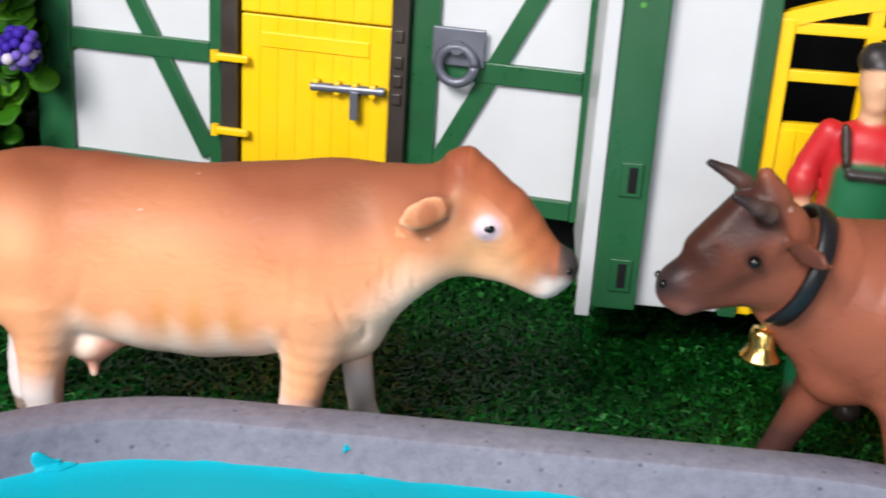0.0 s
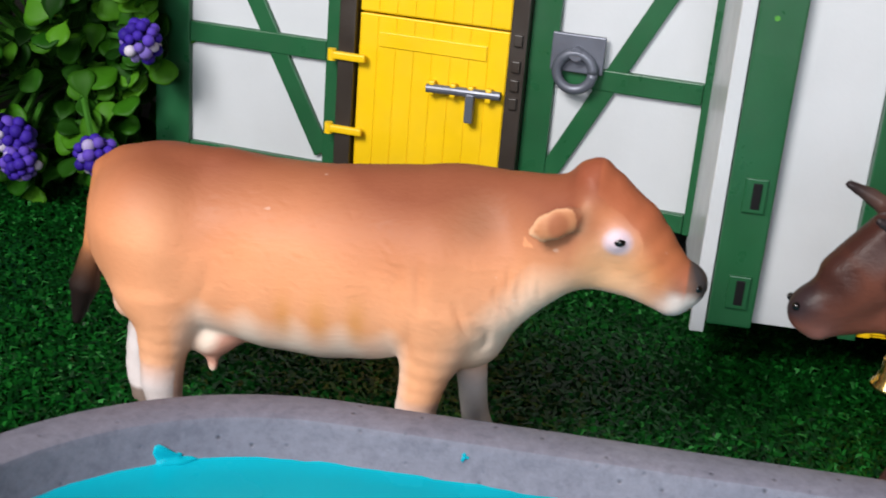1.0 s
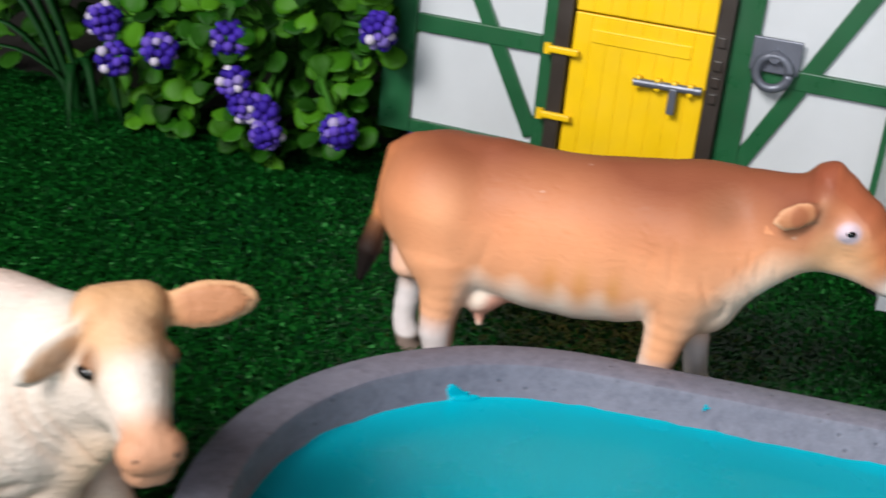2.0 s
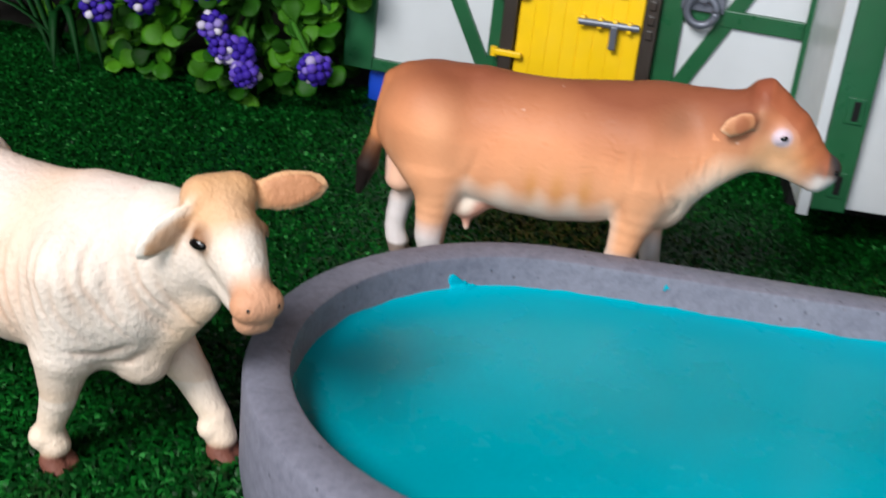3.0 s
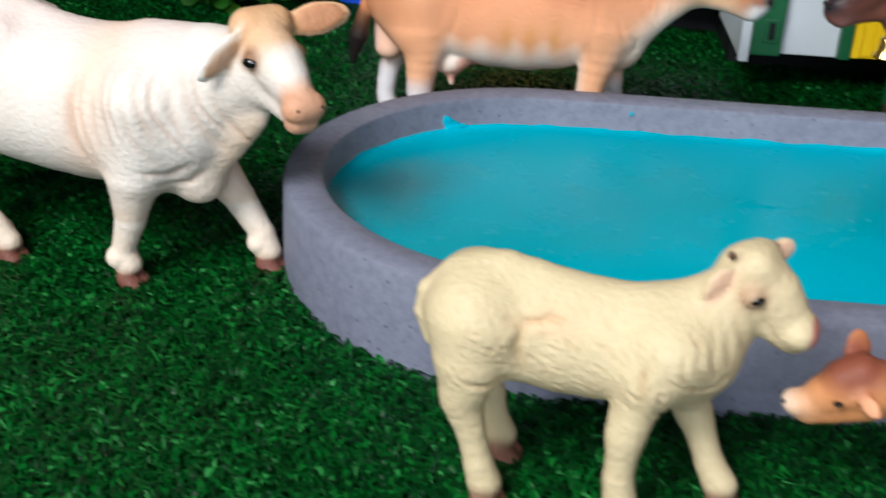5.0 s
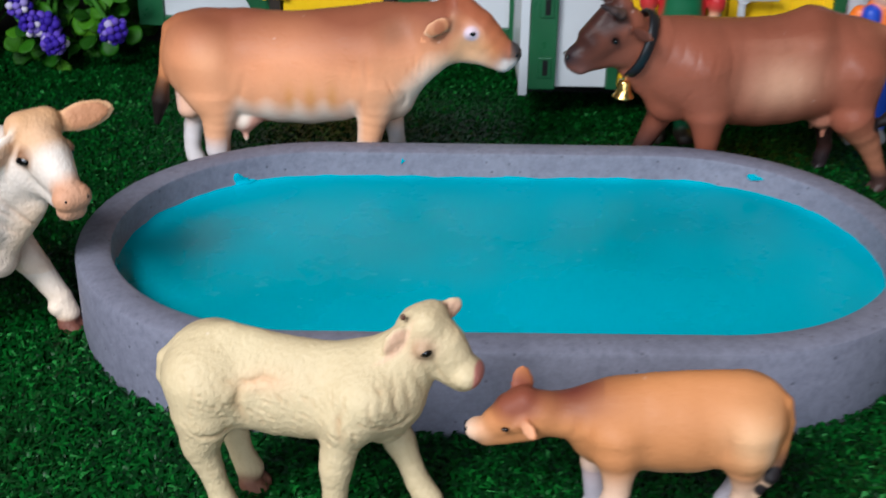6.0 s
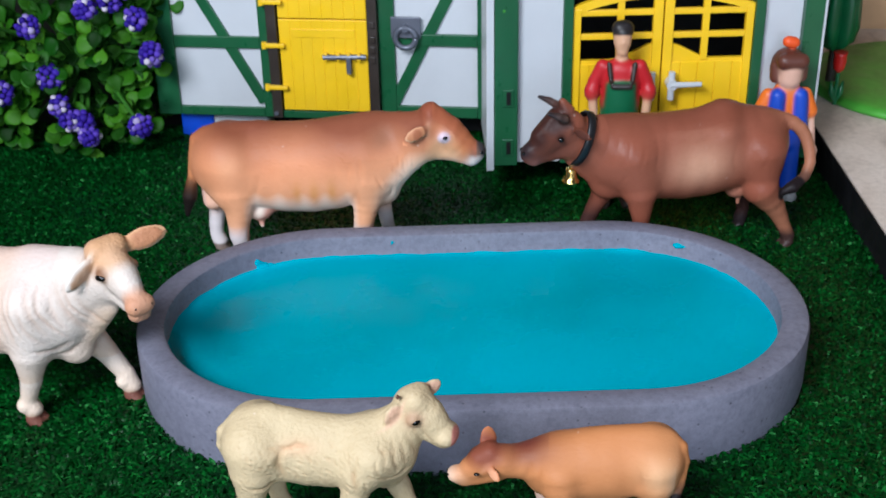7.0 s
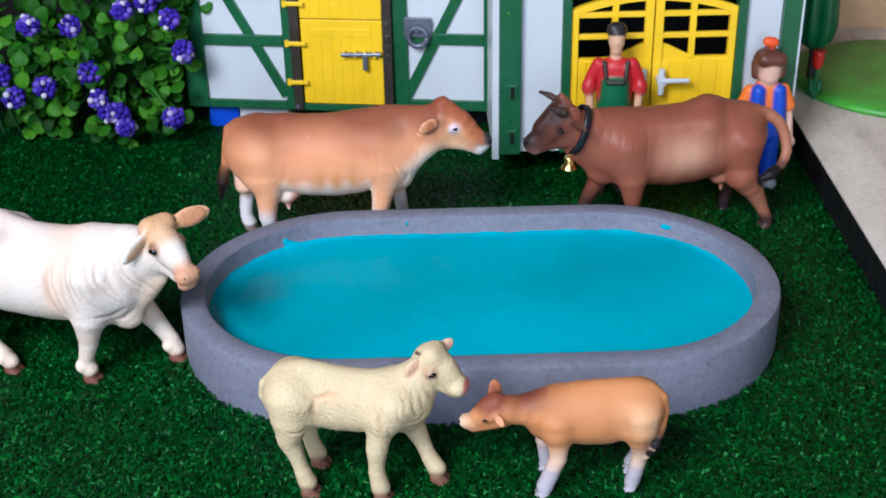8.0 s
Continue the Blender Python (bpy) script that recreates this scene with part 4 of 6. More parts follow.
    c.chain([(-0.0400, 0, 0.0545, 0.0036), (-0.0460, 0.001, 0.0538, 0.0029), (-0.0520, 0.003, 0.0500, 0.0026), (-0.0550, 0.005, 0.0440, 0.0024), (-0.0552, 0.008, 0.0370, 0.0022), (-0.0520, 0.0105, 0.0318, 0.0020)], (0.36, 0.15, 0.085), melt=0.002)
    c.chain([(-0.0520, 0.0105, 0.0318, 0.0019), (-0.0465, 0.0120, 0.0285, 0.0026), (-0.0400, 0.0125, 0.0262, 0.0009)], (0.030, 0.020, 0.020), melt=0.0012, edge=0.0008)

    def tint(p, col):
        # The pale flank oval is a highlight put into the coat colour.
        flank = np.exp(-((p[:, 0] + 0.006) / 0.012) ** 2 - ((p[:, 2] - 0.043) / 0.009) ** 2)[:, None] * (np.abs(p[:, 1]) > 0.009)[:, None]
        col = over(col, flank * 0.95, (0.58, 0.31, 0.20))
        top = np.clip((p[:, 2] - 0.0560) / 0.006, 0, 1)[:, None] * (p[:, 0] < 0.03)[:, None] * (p[:, 0] > -0.045)[:, None]
        col = over(col, top * 0.45, dark)
        crown = np.maximum(near(p, h(0.0030, 0, 0.0665), 0.0055, 0.0030), near(p, h(0.0085, 0, 0.0590), 0.0042, 0.0022))
        col = over(col, crown * 0.85, (0.050, 0.020, 0.017))
        for v in (-1, 1):
            col = over(col, near(p, h(0.0010, v * 0.0068, 0.0600), 0.0014, 0.0012) * 0.8, (0.05, 0.02, 0.015))
        col = over(col, near(p, h(0.0128, 0, 0.0540), 0.0030, 0.0016), muzzle)
        hock = np.clip((0.0300 - p[:, 2]) / 0.010, 0, 1)[:, None] * ((p[:, 0] < -0.030) & (p[:, 1] > 0))[:, None]
        col = over(col, hock * 0.7, (0.40, 0.17, 0.095))
        # The far legs are painted nearly black for the shade they stand in.
        shank = np.clip((0.0270 - p[:, 2]) / 0.010, 0, 1)[:, None] * ((p[:, 1] < 0) & (np.abs(p[:, 0] + 0.010) > 0.020))[:, None]
        col = over(col, shank * 0.85, black)
        face = near(p, h(0.0050, 0, 0.0595), 0.0072, 0.0075)
        col = over(col, face * 0.62, (0.030, 0.012, 0.010))
        rim = np.exp(-((p[:, 2] - 0.0555) / 0.0022) ** 2)[:, None] * np.exp(-((p[:, 0] + 0.008) / 0.016) ** 2)[:, None]
        col = over(col, rim * 0.25, (0.40, 0.18, 0.12))
        low = np.clip((0.0105 - p[:, 2]) / 0.004, 0, 1)[:, None]
        col = over(col, low * 0.9, black)
        for q, r in (((-0.0485, 0.0118, 0.0298), 0.0026), ((-0.0455, 0.0122, 0.0284), 0.0030), ((-0.0412, 0.0126, 0.0268), 0.0026)):
            col = over(col, near(p, q, r, 0.0006), (0.014, 0.010, 0.011))
        return col

    folds = both(
        (0.0009, 0.0006, [(0.0125, 0.0590), (0.0118, 0.0530), (0.0130, 0.0460), (0.0120, 0.0400)]), (0.0007, 0.0005, [(0.0170, 0.0560), (0.0185, 0.0500), (0.0210, 0.0440)]),
        (0.0006, 0.0006, [(0.0225, 0.0570), (0.0240, 0.0510), (0.0268, 0.0450)]), (0.0006, 0.0005, [(0.0260, 0.0580), (0.0275, 0.0530), (0.0300, 0.0470)]),
        (0.0006, 0.0005, [(0.0295, 0.0590), (0.0308, 0.0540), (0.0330, 0.0490)]), (0.0006, 0.0005, [(0.0235, 0.0440), (0.0255, 0.0400), (0.0262, 0.0360)]),
        (0.0012, 0.0008, [(-0.0200, 0.0520), (-0.0190, 0.0440), (-0.0215, 0.0360)]), (0.0009, 0.0007, [(-0.0180, 0.0560), (-0.0050, 0.0530), (0.0060, 0.0545)]),
        (0.0008, 0.0005, [(-0.0330, 0.0480), (-0.0300, 0.0400), (-0.0330, 0.0320)]))
    folds += hair_marks(8, 90, (-0.030, 0.020, 0.036, 0.056), 0.0024, 0.00014, -0.5)
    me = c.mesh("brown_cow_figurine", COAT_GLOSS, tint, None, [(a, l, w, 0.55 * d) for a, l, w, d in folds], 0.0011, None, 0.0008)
    beads(me, [(sunk(h(0.0010, v * 0.0064, 0.0598), 0.0008), (0.0011, 0.0011, 0.0010)) for v in (-1, 1)] + [(sunk(h(0.0143, v * 0.0020, 0.0535), 0.0008), 0.0007) for v in (-1, 1)], EYE)
    return stand(me, "cow_figurine", (0.1165, 0.2185), -162, "chestnut-brown toy cow with dark muzzle, short horns and curling tail", "toy cow", "toy cattle")


def cream_calf():
    c = Clay(0.0004, 0.8, 0.86)
    coat, shade, hoof, nose = (0.57, 0.452, 0.275), (0.40, 0.30, 0.18), (0.16, 0.07, 0.045), (0.45, 0.17, 0.14)
    c.chain([(-0.0240, 0, 0.0372, 0.0126), (-0.0120, 0, 0.0352, 0.0132), (-0.0020, 0, 0.0348, 0.0128), (0.0060, 0, 0.0355, 0.0124)], coat, 0.76, melt=0.004)
    c.chain([(-0.0290, 0, 0.0440, 0.0044), (-0.0225, 0, 0.0457, 0.0044), (-0.0130, 0, 0.0434, 0.0042), (-0.0040, 0, 0.0424, 0.0042), (0.0050, 0, 0.0430, 0.0042), (0.0105, 0.001, 0.0452, 0.0045)], coat, 0.9, melt=0.005)
    c.limb((-0.0280, -0.003, 0.0400), (-0.0280, 0.003, 0.0400), 0.0080, 0.0080, coat, melt=0.005)
    for w in (-1, 1):
        c.limb((-0.0262, w * 0.0055, 0.0385), (-0.0270, w * 0.0064, 0.0320), 0.0078, 0.0066, coat, melt=0.009)
        c.limb((0.0050, w * 0.0055, 0.0380), (0.0025, w * 0.0062, 0.0330), 0.0074, 0.0064, coat, melt=0.009)
    leg(c, [(-0.0268, -0.0062, 0.0315, 0.0068), (-0.0272, -0.0068, 0.0265, 0.0053), (-0.0276, -0.0068, 0.0225, 0.0043), (-0.0260, -0.0068, 0.0170, 0.0031), (-0.0242, -0.0066, 0.0100, 0.0026), (-0.0230, -0.0064, 0.0060, 0.0036)], coat, coat, hoof)
    leg(c, [(-0.0260, 0.0062, 0.0315, 0.0064), (-0.0257, 0.0070, 0.0260, 0.0048), (-0.0265, 0.0078, 0.0210, 0.0038), (-0.0250, 0.0084, 0.0150, 0.0028), (-0.0240, 0.0086, 0.0100, 0.0026), (-0.0226, 0.0090, 0.0058, 0.0036)], coat, coat, hoof)
    leg(c, [(0.0024, -0.0060, 0.0325, 0.0064), (0.0008, -0.0067, 0.0275, 0.0047), (-0.0002, -0.0074, 0.0210, 0.0040), (-0.0004, -0.0076, 0.0180, 0.0034), (-0.0006, -0.0078, 0.0120, 0.0026), (0.0004, -0.0078, 0.0060, 0.0036)], coat, coat, hoof)
    leg(c, [(0.0046, 0.0058, 0.0325, 0.0062), (0.0072, 0.0055, 0.0265, 0.0046), (0.0106, 0.0050, 0.0190, 0.0039), (0.0118, 0.0048, 0.0165, 0.0033), (0.0146, 0.0040, 0.0098, 0.0026), (0.0170, 0.0034, 0.0058, 0.0036)], coat, coat, hoof)
    for w in (-1, 1):
        c.cut((-0.0186, w * 0.0112, 0.0235), (-0.0180, w * 0.0116, 0.0345), 0.0017, 0.0010, 0.006)
        c.cut((-0.0035, w * 0.0112, 0.0250), (-0.0045, w * 0.0118, 0.0360), 0.0010, 0.0006, 0.005)
    c.limb((0.0065, 0, 0.0330), (0.0082, 0, 0.0270), 0.0080, 0.0050, coat, 0.85, melt=0.004)
    h = HeadFrame(0.0176, 0.0018, -0.0050, -12, 17, 0.053)
    c.chain([(0.0060, 0, 0.0388, 0.0098), (0.0105, 0.0008, 0.0420, 0.0082), (0.0145, 0.0016, 0.0462, 0.0068)], coat, 0.85, melt=0.004)
    c.limb((0.0085, 0, 0.0320), (0.0135, 0.0012, 0.0395), 0.0052, 0.0044, coat, 0.8, melt=0.004)
    c.chain([(*h(-0.0025, 0, 0.0543), 0.0063), (*h(0.0020, 0, 0.0530), 0.0057), (*h(0.0055, 0, 0.0506), 0.0046), (*h(0.0080, 0, 0.0495), 0.0042)], coat, 0.92, h.way(0, 1, 0), 0.002)
    c.chain([(*h(-0.0015, 0, 0.0500), 0.0048), (*h(0.0035, 0, 0.0488), 0.0038), (*h(0.0080, 0, 0.0476), 0.0034)], coat, 0.9, h.way(0, 1, 0), 0.002)
    c.limb(h(-0.0020, -0.002, 0.0572), h(-0.0020, 0.002, 0.0572), 0.0034, 0.0034, coat, melt=0.003)
    c.limb(h(0.0086, -0.0013, 0.0496), h(0.0086, 0.0013, 0.0496), 0.0035, 0.0035, coat, melt=0.0008, edge=0.0012)
    ear(c, h(-0.0056, -0.0050, 0.0560), h(-0.0068, -0.0070, 0.0508), 0.0021, coat, (0.72, 0.42, 0.30), h.way(0.6, -0.8, 0.0))
    ear(c, h(-0.0010, 0.0042, 0.0566), h(0.0012, 0.0070, 0.0588), 0.0025, coat, (0.72, 0.42, 0.30), h.way(0.3, -0.95, -0.1))
    c.ball(h(-0.0064, -0.0042, 0.0580), 0.0008, (0.16, 0.07, 0.04), melt=0.0004, edge=0.0003)
    c.ball(h(-0.0008, 0.0040, 0.0588), 0.0006, (0.16, 0.07, 0.04), melt=0.0006, edge=0.0003)
    for v in (-1, 1):
        c.ball(h(-0.0006, v * 0.0048, 0.0537), 0.0019, (0.40, 0.24, 0.15), melt=0.0015, edge=0.0007)
    c.chain([(-0.0315, -0.0005, 0.0448, 0.0022), (-0.0350, -0.001, 0.0415, 0.0020), (-0.0357, -0.001, 0.0370, 0.0018), (-0.0342, -0.001, 0.0310, 0.0014)], coat, melt=0.0015)

    def tint(p, col):
        rib = np.exp(-((p[:, 0] + 0.014) / 0.005) ** 2 - ((p[:, 2] - 0.0415) / 0.0022) ** 2)[:, None]
        col = over(col, rib * 0.5, (0.70, 0.42, 0.25))
        back = np.clip((p[:, 2] - 0.044) / 0.006, 0, 1)[:, None] * (p[:, 0] < 0.01)[:, None]
        col = over(col, back * 0.3, (0.62, 0.50, 0.30))
        col = over(col, near(p, h(0.0120, 0, 0.0502), 0.0033, 0.0006), nose)
        for v in (-1, 1):
            col = over(col, near(p, h(-0.0064, v * 0.0046, 0.0582), 0.0009, 0.0003), (0.10, 0.045, 0.03))
        return hooves(p, col, hoof, 0.0043)

    folds = []
    for i in range(7):
        s, z1 = 0.0070 + 0.0019 * i, 0.0425 + 0.0011 * i
        z0 = 0.0300 + 0.0016 * i
        folds += both((0.00045, (0.00026, 0.00017)[i % 2], [(s + 0.0032 * (1 - u) ** 2 + 0.0004 * math.sin(8 * u + i), z0 + (z1 - z0) * u) for u in (0, 0.25, 0.5, 0.75, 1)]))
    folds += both((0.0008, 0.0006, [(-0.0180, 0.0430), (-0.0190, 0.0370), (-0.0175, 0.0300)]), (0.0007, 0.0005, [(0.0020, 0.0400), (0.0010, 0.0350), (0.0020, 0.0290)]),
                  (0.0006, 0.0005, [(-0.0190, 0.0410), (-0.0140, 0.0425), (-0.0100, 0.0415)]), (0.0006, 0.0005, [(-0.0270, 0.0300), (-0.0230, 0.0285), (-0.0200, 0.0300)]),
                  (0.0005, 0.0004, [(0.0090, 0.0330), (0.0125, 0.0325), (0.0150, 0.0350)]))
    folds += hair_marks(11, 190, (-0.030, 0.012, 0.026, 0.044), 0.0026, 0.00034, -0.9)
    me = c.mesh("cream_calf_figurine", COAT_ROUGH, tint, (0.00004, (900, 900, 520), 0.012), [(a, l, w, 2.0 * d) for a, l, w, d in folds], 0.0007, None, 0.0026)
    beads(me, [(sunk(h(0.0000, v * 0.0055, 0.0537), 0.0026), (0.0015, 0.0011, 0.0010)) for v in (-1, 1)] + [(sunk(h(0.0108, v * 0.0014, 0.0500), 0.0026), 0.0004) for v in (-1, 1)], EYE)
    return stand(me, "calf_figurine", (0.0180, 0.0315), 0, "cream toy calf with shaggy coat standing beside the trough", "toy calf", "toy cattle")


def tan_calf():
    c = Clay(0.0004, 0.9, 0.84)
    coat, dark, pale, pink = (0.50, 0.208, 0.080), (0.36, 0.12, 0.045), (0.42, 0.38, 0.43), (0.62, 0.27, 0.15)
    c.chain([(-0.0140, 0, 0.0325, 0.0124), (-0.0050, 0, 0.0298, 0.0144), (0.0040, 0, 0.0288, 0.0136), (0.0095, 0, 0.0278, 0.0118)], coat, 0.74, melt=0.004)
    c.chain([(-0.0185, 0, 0.0390, 0.0040), (-0.0110, 0, 0.0398, 0.0042), (0.0020, 0, 0.0375, 0.0042), (0.0120, 0, 0.0330, 0.0042), (0.0220, 0.001, 0.0310, 0.0038)], coat, 0.9, melt=0.005)
    c.limb((-0.0168, -0.003, 0.0350), (-0.0168, 0.003, 0.0350), 0.0072, 0.0072, coat, melt=0.005)
    for w in (-1, 1):
        c.limb((-0.0155, w * 0.0045, 0.0330), (-0.0160, w * 0.0050, 0.0275), 0.0076, 0.0066, coat, melt=0.006)
        c.limb((0.0090, w * 0.0050, 0.0290), (0.0086, w * 0.0054, 0.0250), 0.0068, 0.0060, coat, melt=0.006)
    leg(c, [(-0.0160, 0.0050, 0.0275, 0.0066), (-0.0164, 0.0052, 0.0230, 0.0051), (-0.0173, 0.0047, 0.0165, 0.0036), (-0.0160, 0.0042, 0.0090, 0.0029), (-0.0152, 0.0036, 0.0048, 0.0030)], coat, pale, (0.25, 0.20, 0.20), 0.0140, thin=0.82)
    leg(c, [(-0.0160, -0.0050, 0.0275, 0.0064), (-0.0167, -0.0053, 0.0222, 0.0046), (-0.0190, -0.0060, 0.0160, 0.0034), (-0.0172, -0.0065, 0.0085, 0.0028), (-0.0155, -0.0065, 0.0048, 0.0030)], coat, pale, (0.25, 0.20, 0.20), 0.0190, thin=0.82)
    leg(c, [(0.0086, 0.0056, 0.0250, 0.0060), (0.0082, 0.0061, 0.0208, 0.0048), (0.0081, 0.0070, 0.0150, 0.0038), (0.0106, 0.0075, 0.0085, 0.0032), (0.0120, 0.0078, 0.0048, 0.0033)], coat, pale, (0.45, 0.38, 0.38), 0.0130, thin=0.82)
    leg(c, [(0.0092, -0.0052, 0.0250, 0.0060), (0.0102, -0.0051, 0.0198, 0.0044), (0.0128, -0.0055, 0.0135, 0.0038), (0.0120, -0.0058, 0.0080, 0.0030), (0.0115, -0.0059, 0.0048, 0.0032)], coat, pale, (0.45, 0.38, 0.38), 0.0160, thin=0.82)
    c.limb((0.0100, 0, 0.0270), (0.0125, 0, 0.0225), 0.0076, 0.0052, coat, 0.85, melt=0.004)
    h = HeadFrame(0.0255, 0.0025, 0.0008, 2)
    c.chain([(0.0095, 0, 0.0320, 0.0085), (0.0170, 0.001, 0.0305, 0.0068), (0.0240, 0.002, 0.0305, 0.0060)], coat, 0.85, melt=0.004)
    c.chain([(*h(-0.0010, 0, 0.0310), 0.0058), (*h(0.0045, 0, 0.0295), 0.0052), (*h(0.0085, 0, 0.0258), 0.0037), (*h(0.0105, 0, 0.0247), 0.0031)], coat, 0.9, h.way(0, 1, 0), 0.002)
    c.chain([(*h(0.0010, 0, 0.0265), 0.0042), (*h(0.0055, 0, 0.0245), 0.0033), (*h(0.0090, 0, 0.0232), 0.0024)], coat, 0.9, h.way(0, 1, 0), 0.002)
    c.limb(h(0.0020, 0, 0.0345), h(0.0050, 0, 0.0325), 0.0032, 0.0026, dark, 1.2, h.way(0, 1, 0), 0.002)
    c.ball(h(0.0112, 0, 0.0252), 0.0026, (0.60, 0.34, 0.20), 1.1, melt=0.0008, edge=0.0007)
    ear(c, h(0.0024, -0.0025, 0.0330), h(0.0028, -0.0045, 0.0392), 0.0025, (0.52, 0.19, 0.07), pink, h.way(0.3, -0.9, 0.0))
    ear(c, h(0.0020, 0.0045, 0.0312), h(0.0000, 0.0070, 0.0290), 0.0018, (0.58, 0.22, 0.09), (0.66, 0.34, 0.20), h.way(0.5, 0.7, 0.2))
    for w in (-1, 1):
        c.cut((-0.0100, w * 0.0122, 0.0260), (-0.0105, w * 0.0112, 0.0370), 0.0016, 0.0010, 0.008)
        c.cut((0.0025, w * 0.0120, 0.0220), (0.0015, w * 0.0112, 0.0370), 0.0010, 0.0006, 0.006)
    c.chain([(-0.0198, 0, 0.0400, 0.0022), (-0.0228, 0.001, 0.0380, 0.0019), (-0.0238, 0.002, 0.0335, 0.0016), (-0.0230, 0.004, 0.0265, 0.0014)], (0.56, 0.22, 0.075), melt=0.0015)
    c.chain([(-0.0230, 0.004, 0.0262, 0.0013), (-0.0212, 0.0060, 0.0215, 0.0019), (-0.0188, 0.0072, 0.0165, 0.0006)], (0.020, 0.014, 0.016), melt=0.0010, edge=0.0006)

    def tint(p, col):
        ridge = np.clip((p[:, 2] - 0.0305 - 0.25 * np.maximum(0.016 - p[:, 0], 0)) / 0.004, 0, 1)[:, None] * np.exp(-((p[:, 0] - 0.0180) / 0.009) ** 2 - (p[:, 1] / 0.0075) ** 2)[:, None]
        col = over(col, ridge, (0.15, 0.036, 0.024))
        brow = near(p, h(0.0035, 0, 0.0345), 0.0038, 0.0030)
        col = over(col, brow * 0.85, (0.18, 0.045, 0.028))
        top = np.clip((p[:, 2] - 0.0350) / 0.006, 0, 1)[:, None] * (p[:, 0] < 0.012)[:, None]
        col = over(col, top * 0.35, (0.50, 0.19, 0.06))
        haunch = np.exp(-((p[:, 0] + 0.0185) / 0.0055) ** 2 - ((p[:, 2] - 0.0320) / 0.0075) ** 2)[:, None] * np.clip((p[:, 0] + 0.0224) / 0.0008, 0, 1)[:, None]
        col = over(col, haunch * 0.45, (0.78, 0.48, 0.26))
        low = np.clip((0.0230 - p[:, 2]) / 0.007, 0, 1)[:, None] * (p[:, 2] > 0.012)[:, None] * (p[:, 0] < 0.016)[:, None]
        col = over(col, low * 0.6, (0.78, 0.52, 0.34))
        socks = np.clip((0.0160 - p[:, 2]) / 0.010, 0, 1)[:, None] * ((p[:, 0] < 0.015) & (p[:, 0] > -0.0200))[:, None]
        col = over(col, socks, pale)
        back = np.clip((-0.0185 - p[:, 0]) / 0.003, 0, 1)[:, None] * np.clip((0.0370 - p[:, 2]) / 0.004, 0, 1)[:, None] * (p[:, 0] > -0.0212)[:, None]
        col = over(col, back * 0.5, (0.80, 0.56, 0.38))
        rump = np.exp(-((p[:, 0] + 0.016) / 0.005) ** 2 - ((p[:, 2] - 0.0345) / 0.005) ** 2)[:, None]
        col = over(col, near(p, h(0.0136, 0, 0.0246), 0.0020, 0.0022) * 0.8, (0.70, 0.52, 0.40))
        for q, r in (((-0.0216, 0.0058, 0.0220), 0.0024), ((-0.0198, 0.0068, 0.0188), 0.0014)):
            col = over(col, near(p, q, r, 0.0005), (0.012, 0.009, 0.010))
        return over(col, rump * 0.25, (0.80, 0.56, 0.34))

    folds = both((0.0006, 0.0005, [(0.0165, 0.0345), (0.0170, 0.0310), (0.0180, 0.0270)]),
                 (0.0006, 0.0004, [(0.0140, 0.0335), (0.0145, 0.0300), (0.0155, 0.0260)]), (0.0008, 0.0005, [(-0.0110, 0.0370), (-0.0120, 0.0310), (-0.0115, 0.0260)]))
    folds += hair_marks(14, 50, (-0.018, 0.012, 0.026, 0.038), 0.0018, 0.00013, -0.4)
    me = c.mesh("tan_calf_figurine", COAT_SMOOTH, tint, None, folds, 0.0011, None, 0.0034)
    beads(me, [(sunk(h(0.0056, v * 0.0043, 0.0285), 0.0028), (0.0008, 0.0006, 0.0004)) for v in (-1, 1)] + [(sunk(h(0.0135, v * 0.0012, 0.0256), 0.0028), 0.0004) for v in (-1, 1)], EYE)
    return stand(me, "calf_figurine", (0.0815, 0.0372), 180, "orange-tan toy calf with white legs sniffing beside the trough", "toy calf", "toy cattle")


jersey_cow()
white_cow()
brown_cow()
cream_calf()
tan_calf()


# ---------------------------------------------------------------- the setting
GRASS_X, GRASS_Y = (-0.62, 0.60), (-0.50, 0.345)


def sheet(name, x, y, z0, z1, material, label, category):
    return tagged(part(name, box(x[0], x[1], y[0], y[1], z0, z1, 0.0), material), label, category, kind="structure")


sheet("table_top", (-1.6, 1.6), (-1.2, 1.4), -0.03, -0.004, TABLE, "dark table top under the artificial grass", "table")
sheet("ground", GRASS_X, GRASS_Y, -0.004, 0.0, SOIL, "dark green backing of the artificial grass mat", "grass mat")
# Added sheet, nearly black, for the darkness behind the farm's left side.
sheet("backdrop_dark", (-1.6, 0.20), (0.62, 0.63), -0.004, 1.2, DARK_SHEET, "near-black sheet added for the darkness behind the toy farm", "backdrop")
sheet("backdrop_tan", (0.205, 1.6), (0.470, 0.480), -0.004, 1.2, CARD, "tan cardboard panel behind the toy farm", "backdrop")
sheet("wall_back", (-1.6, 1.6), (1.40, 1.45), -0.8, 2.0, ROOM, "plain painted room wall", "wall")
sheet("wall_front", (-1.6, 1.6), (-1.65, -1.60), -0.8, 2.0, ROOM, "plain painted room wall", "wall")
sheet("wall_left", (-1.65, -1.60), (-1.65, 1.45), -0.8, 2.0, ROOM, "plain painted room wall", "wall")
sheet("wall_right", (1.60, 1.65), (-1.65, 1.45), -0.8, 2.0, ROOM, "plain painted room wall", "wall")


# ---------------------------------------------------------------- the trough
T_MID, T_TURN, T_HALF, T_R, T_WALL, T_TOP, T_WATER = (0.0432, 0.1289), 6.46, 0.0497, 0.0631, 0.0095, 0.0240, 0.0156


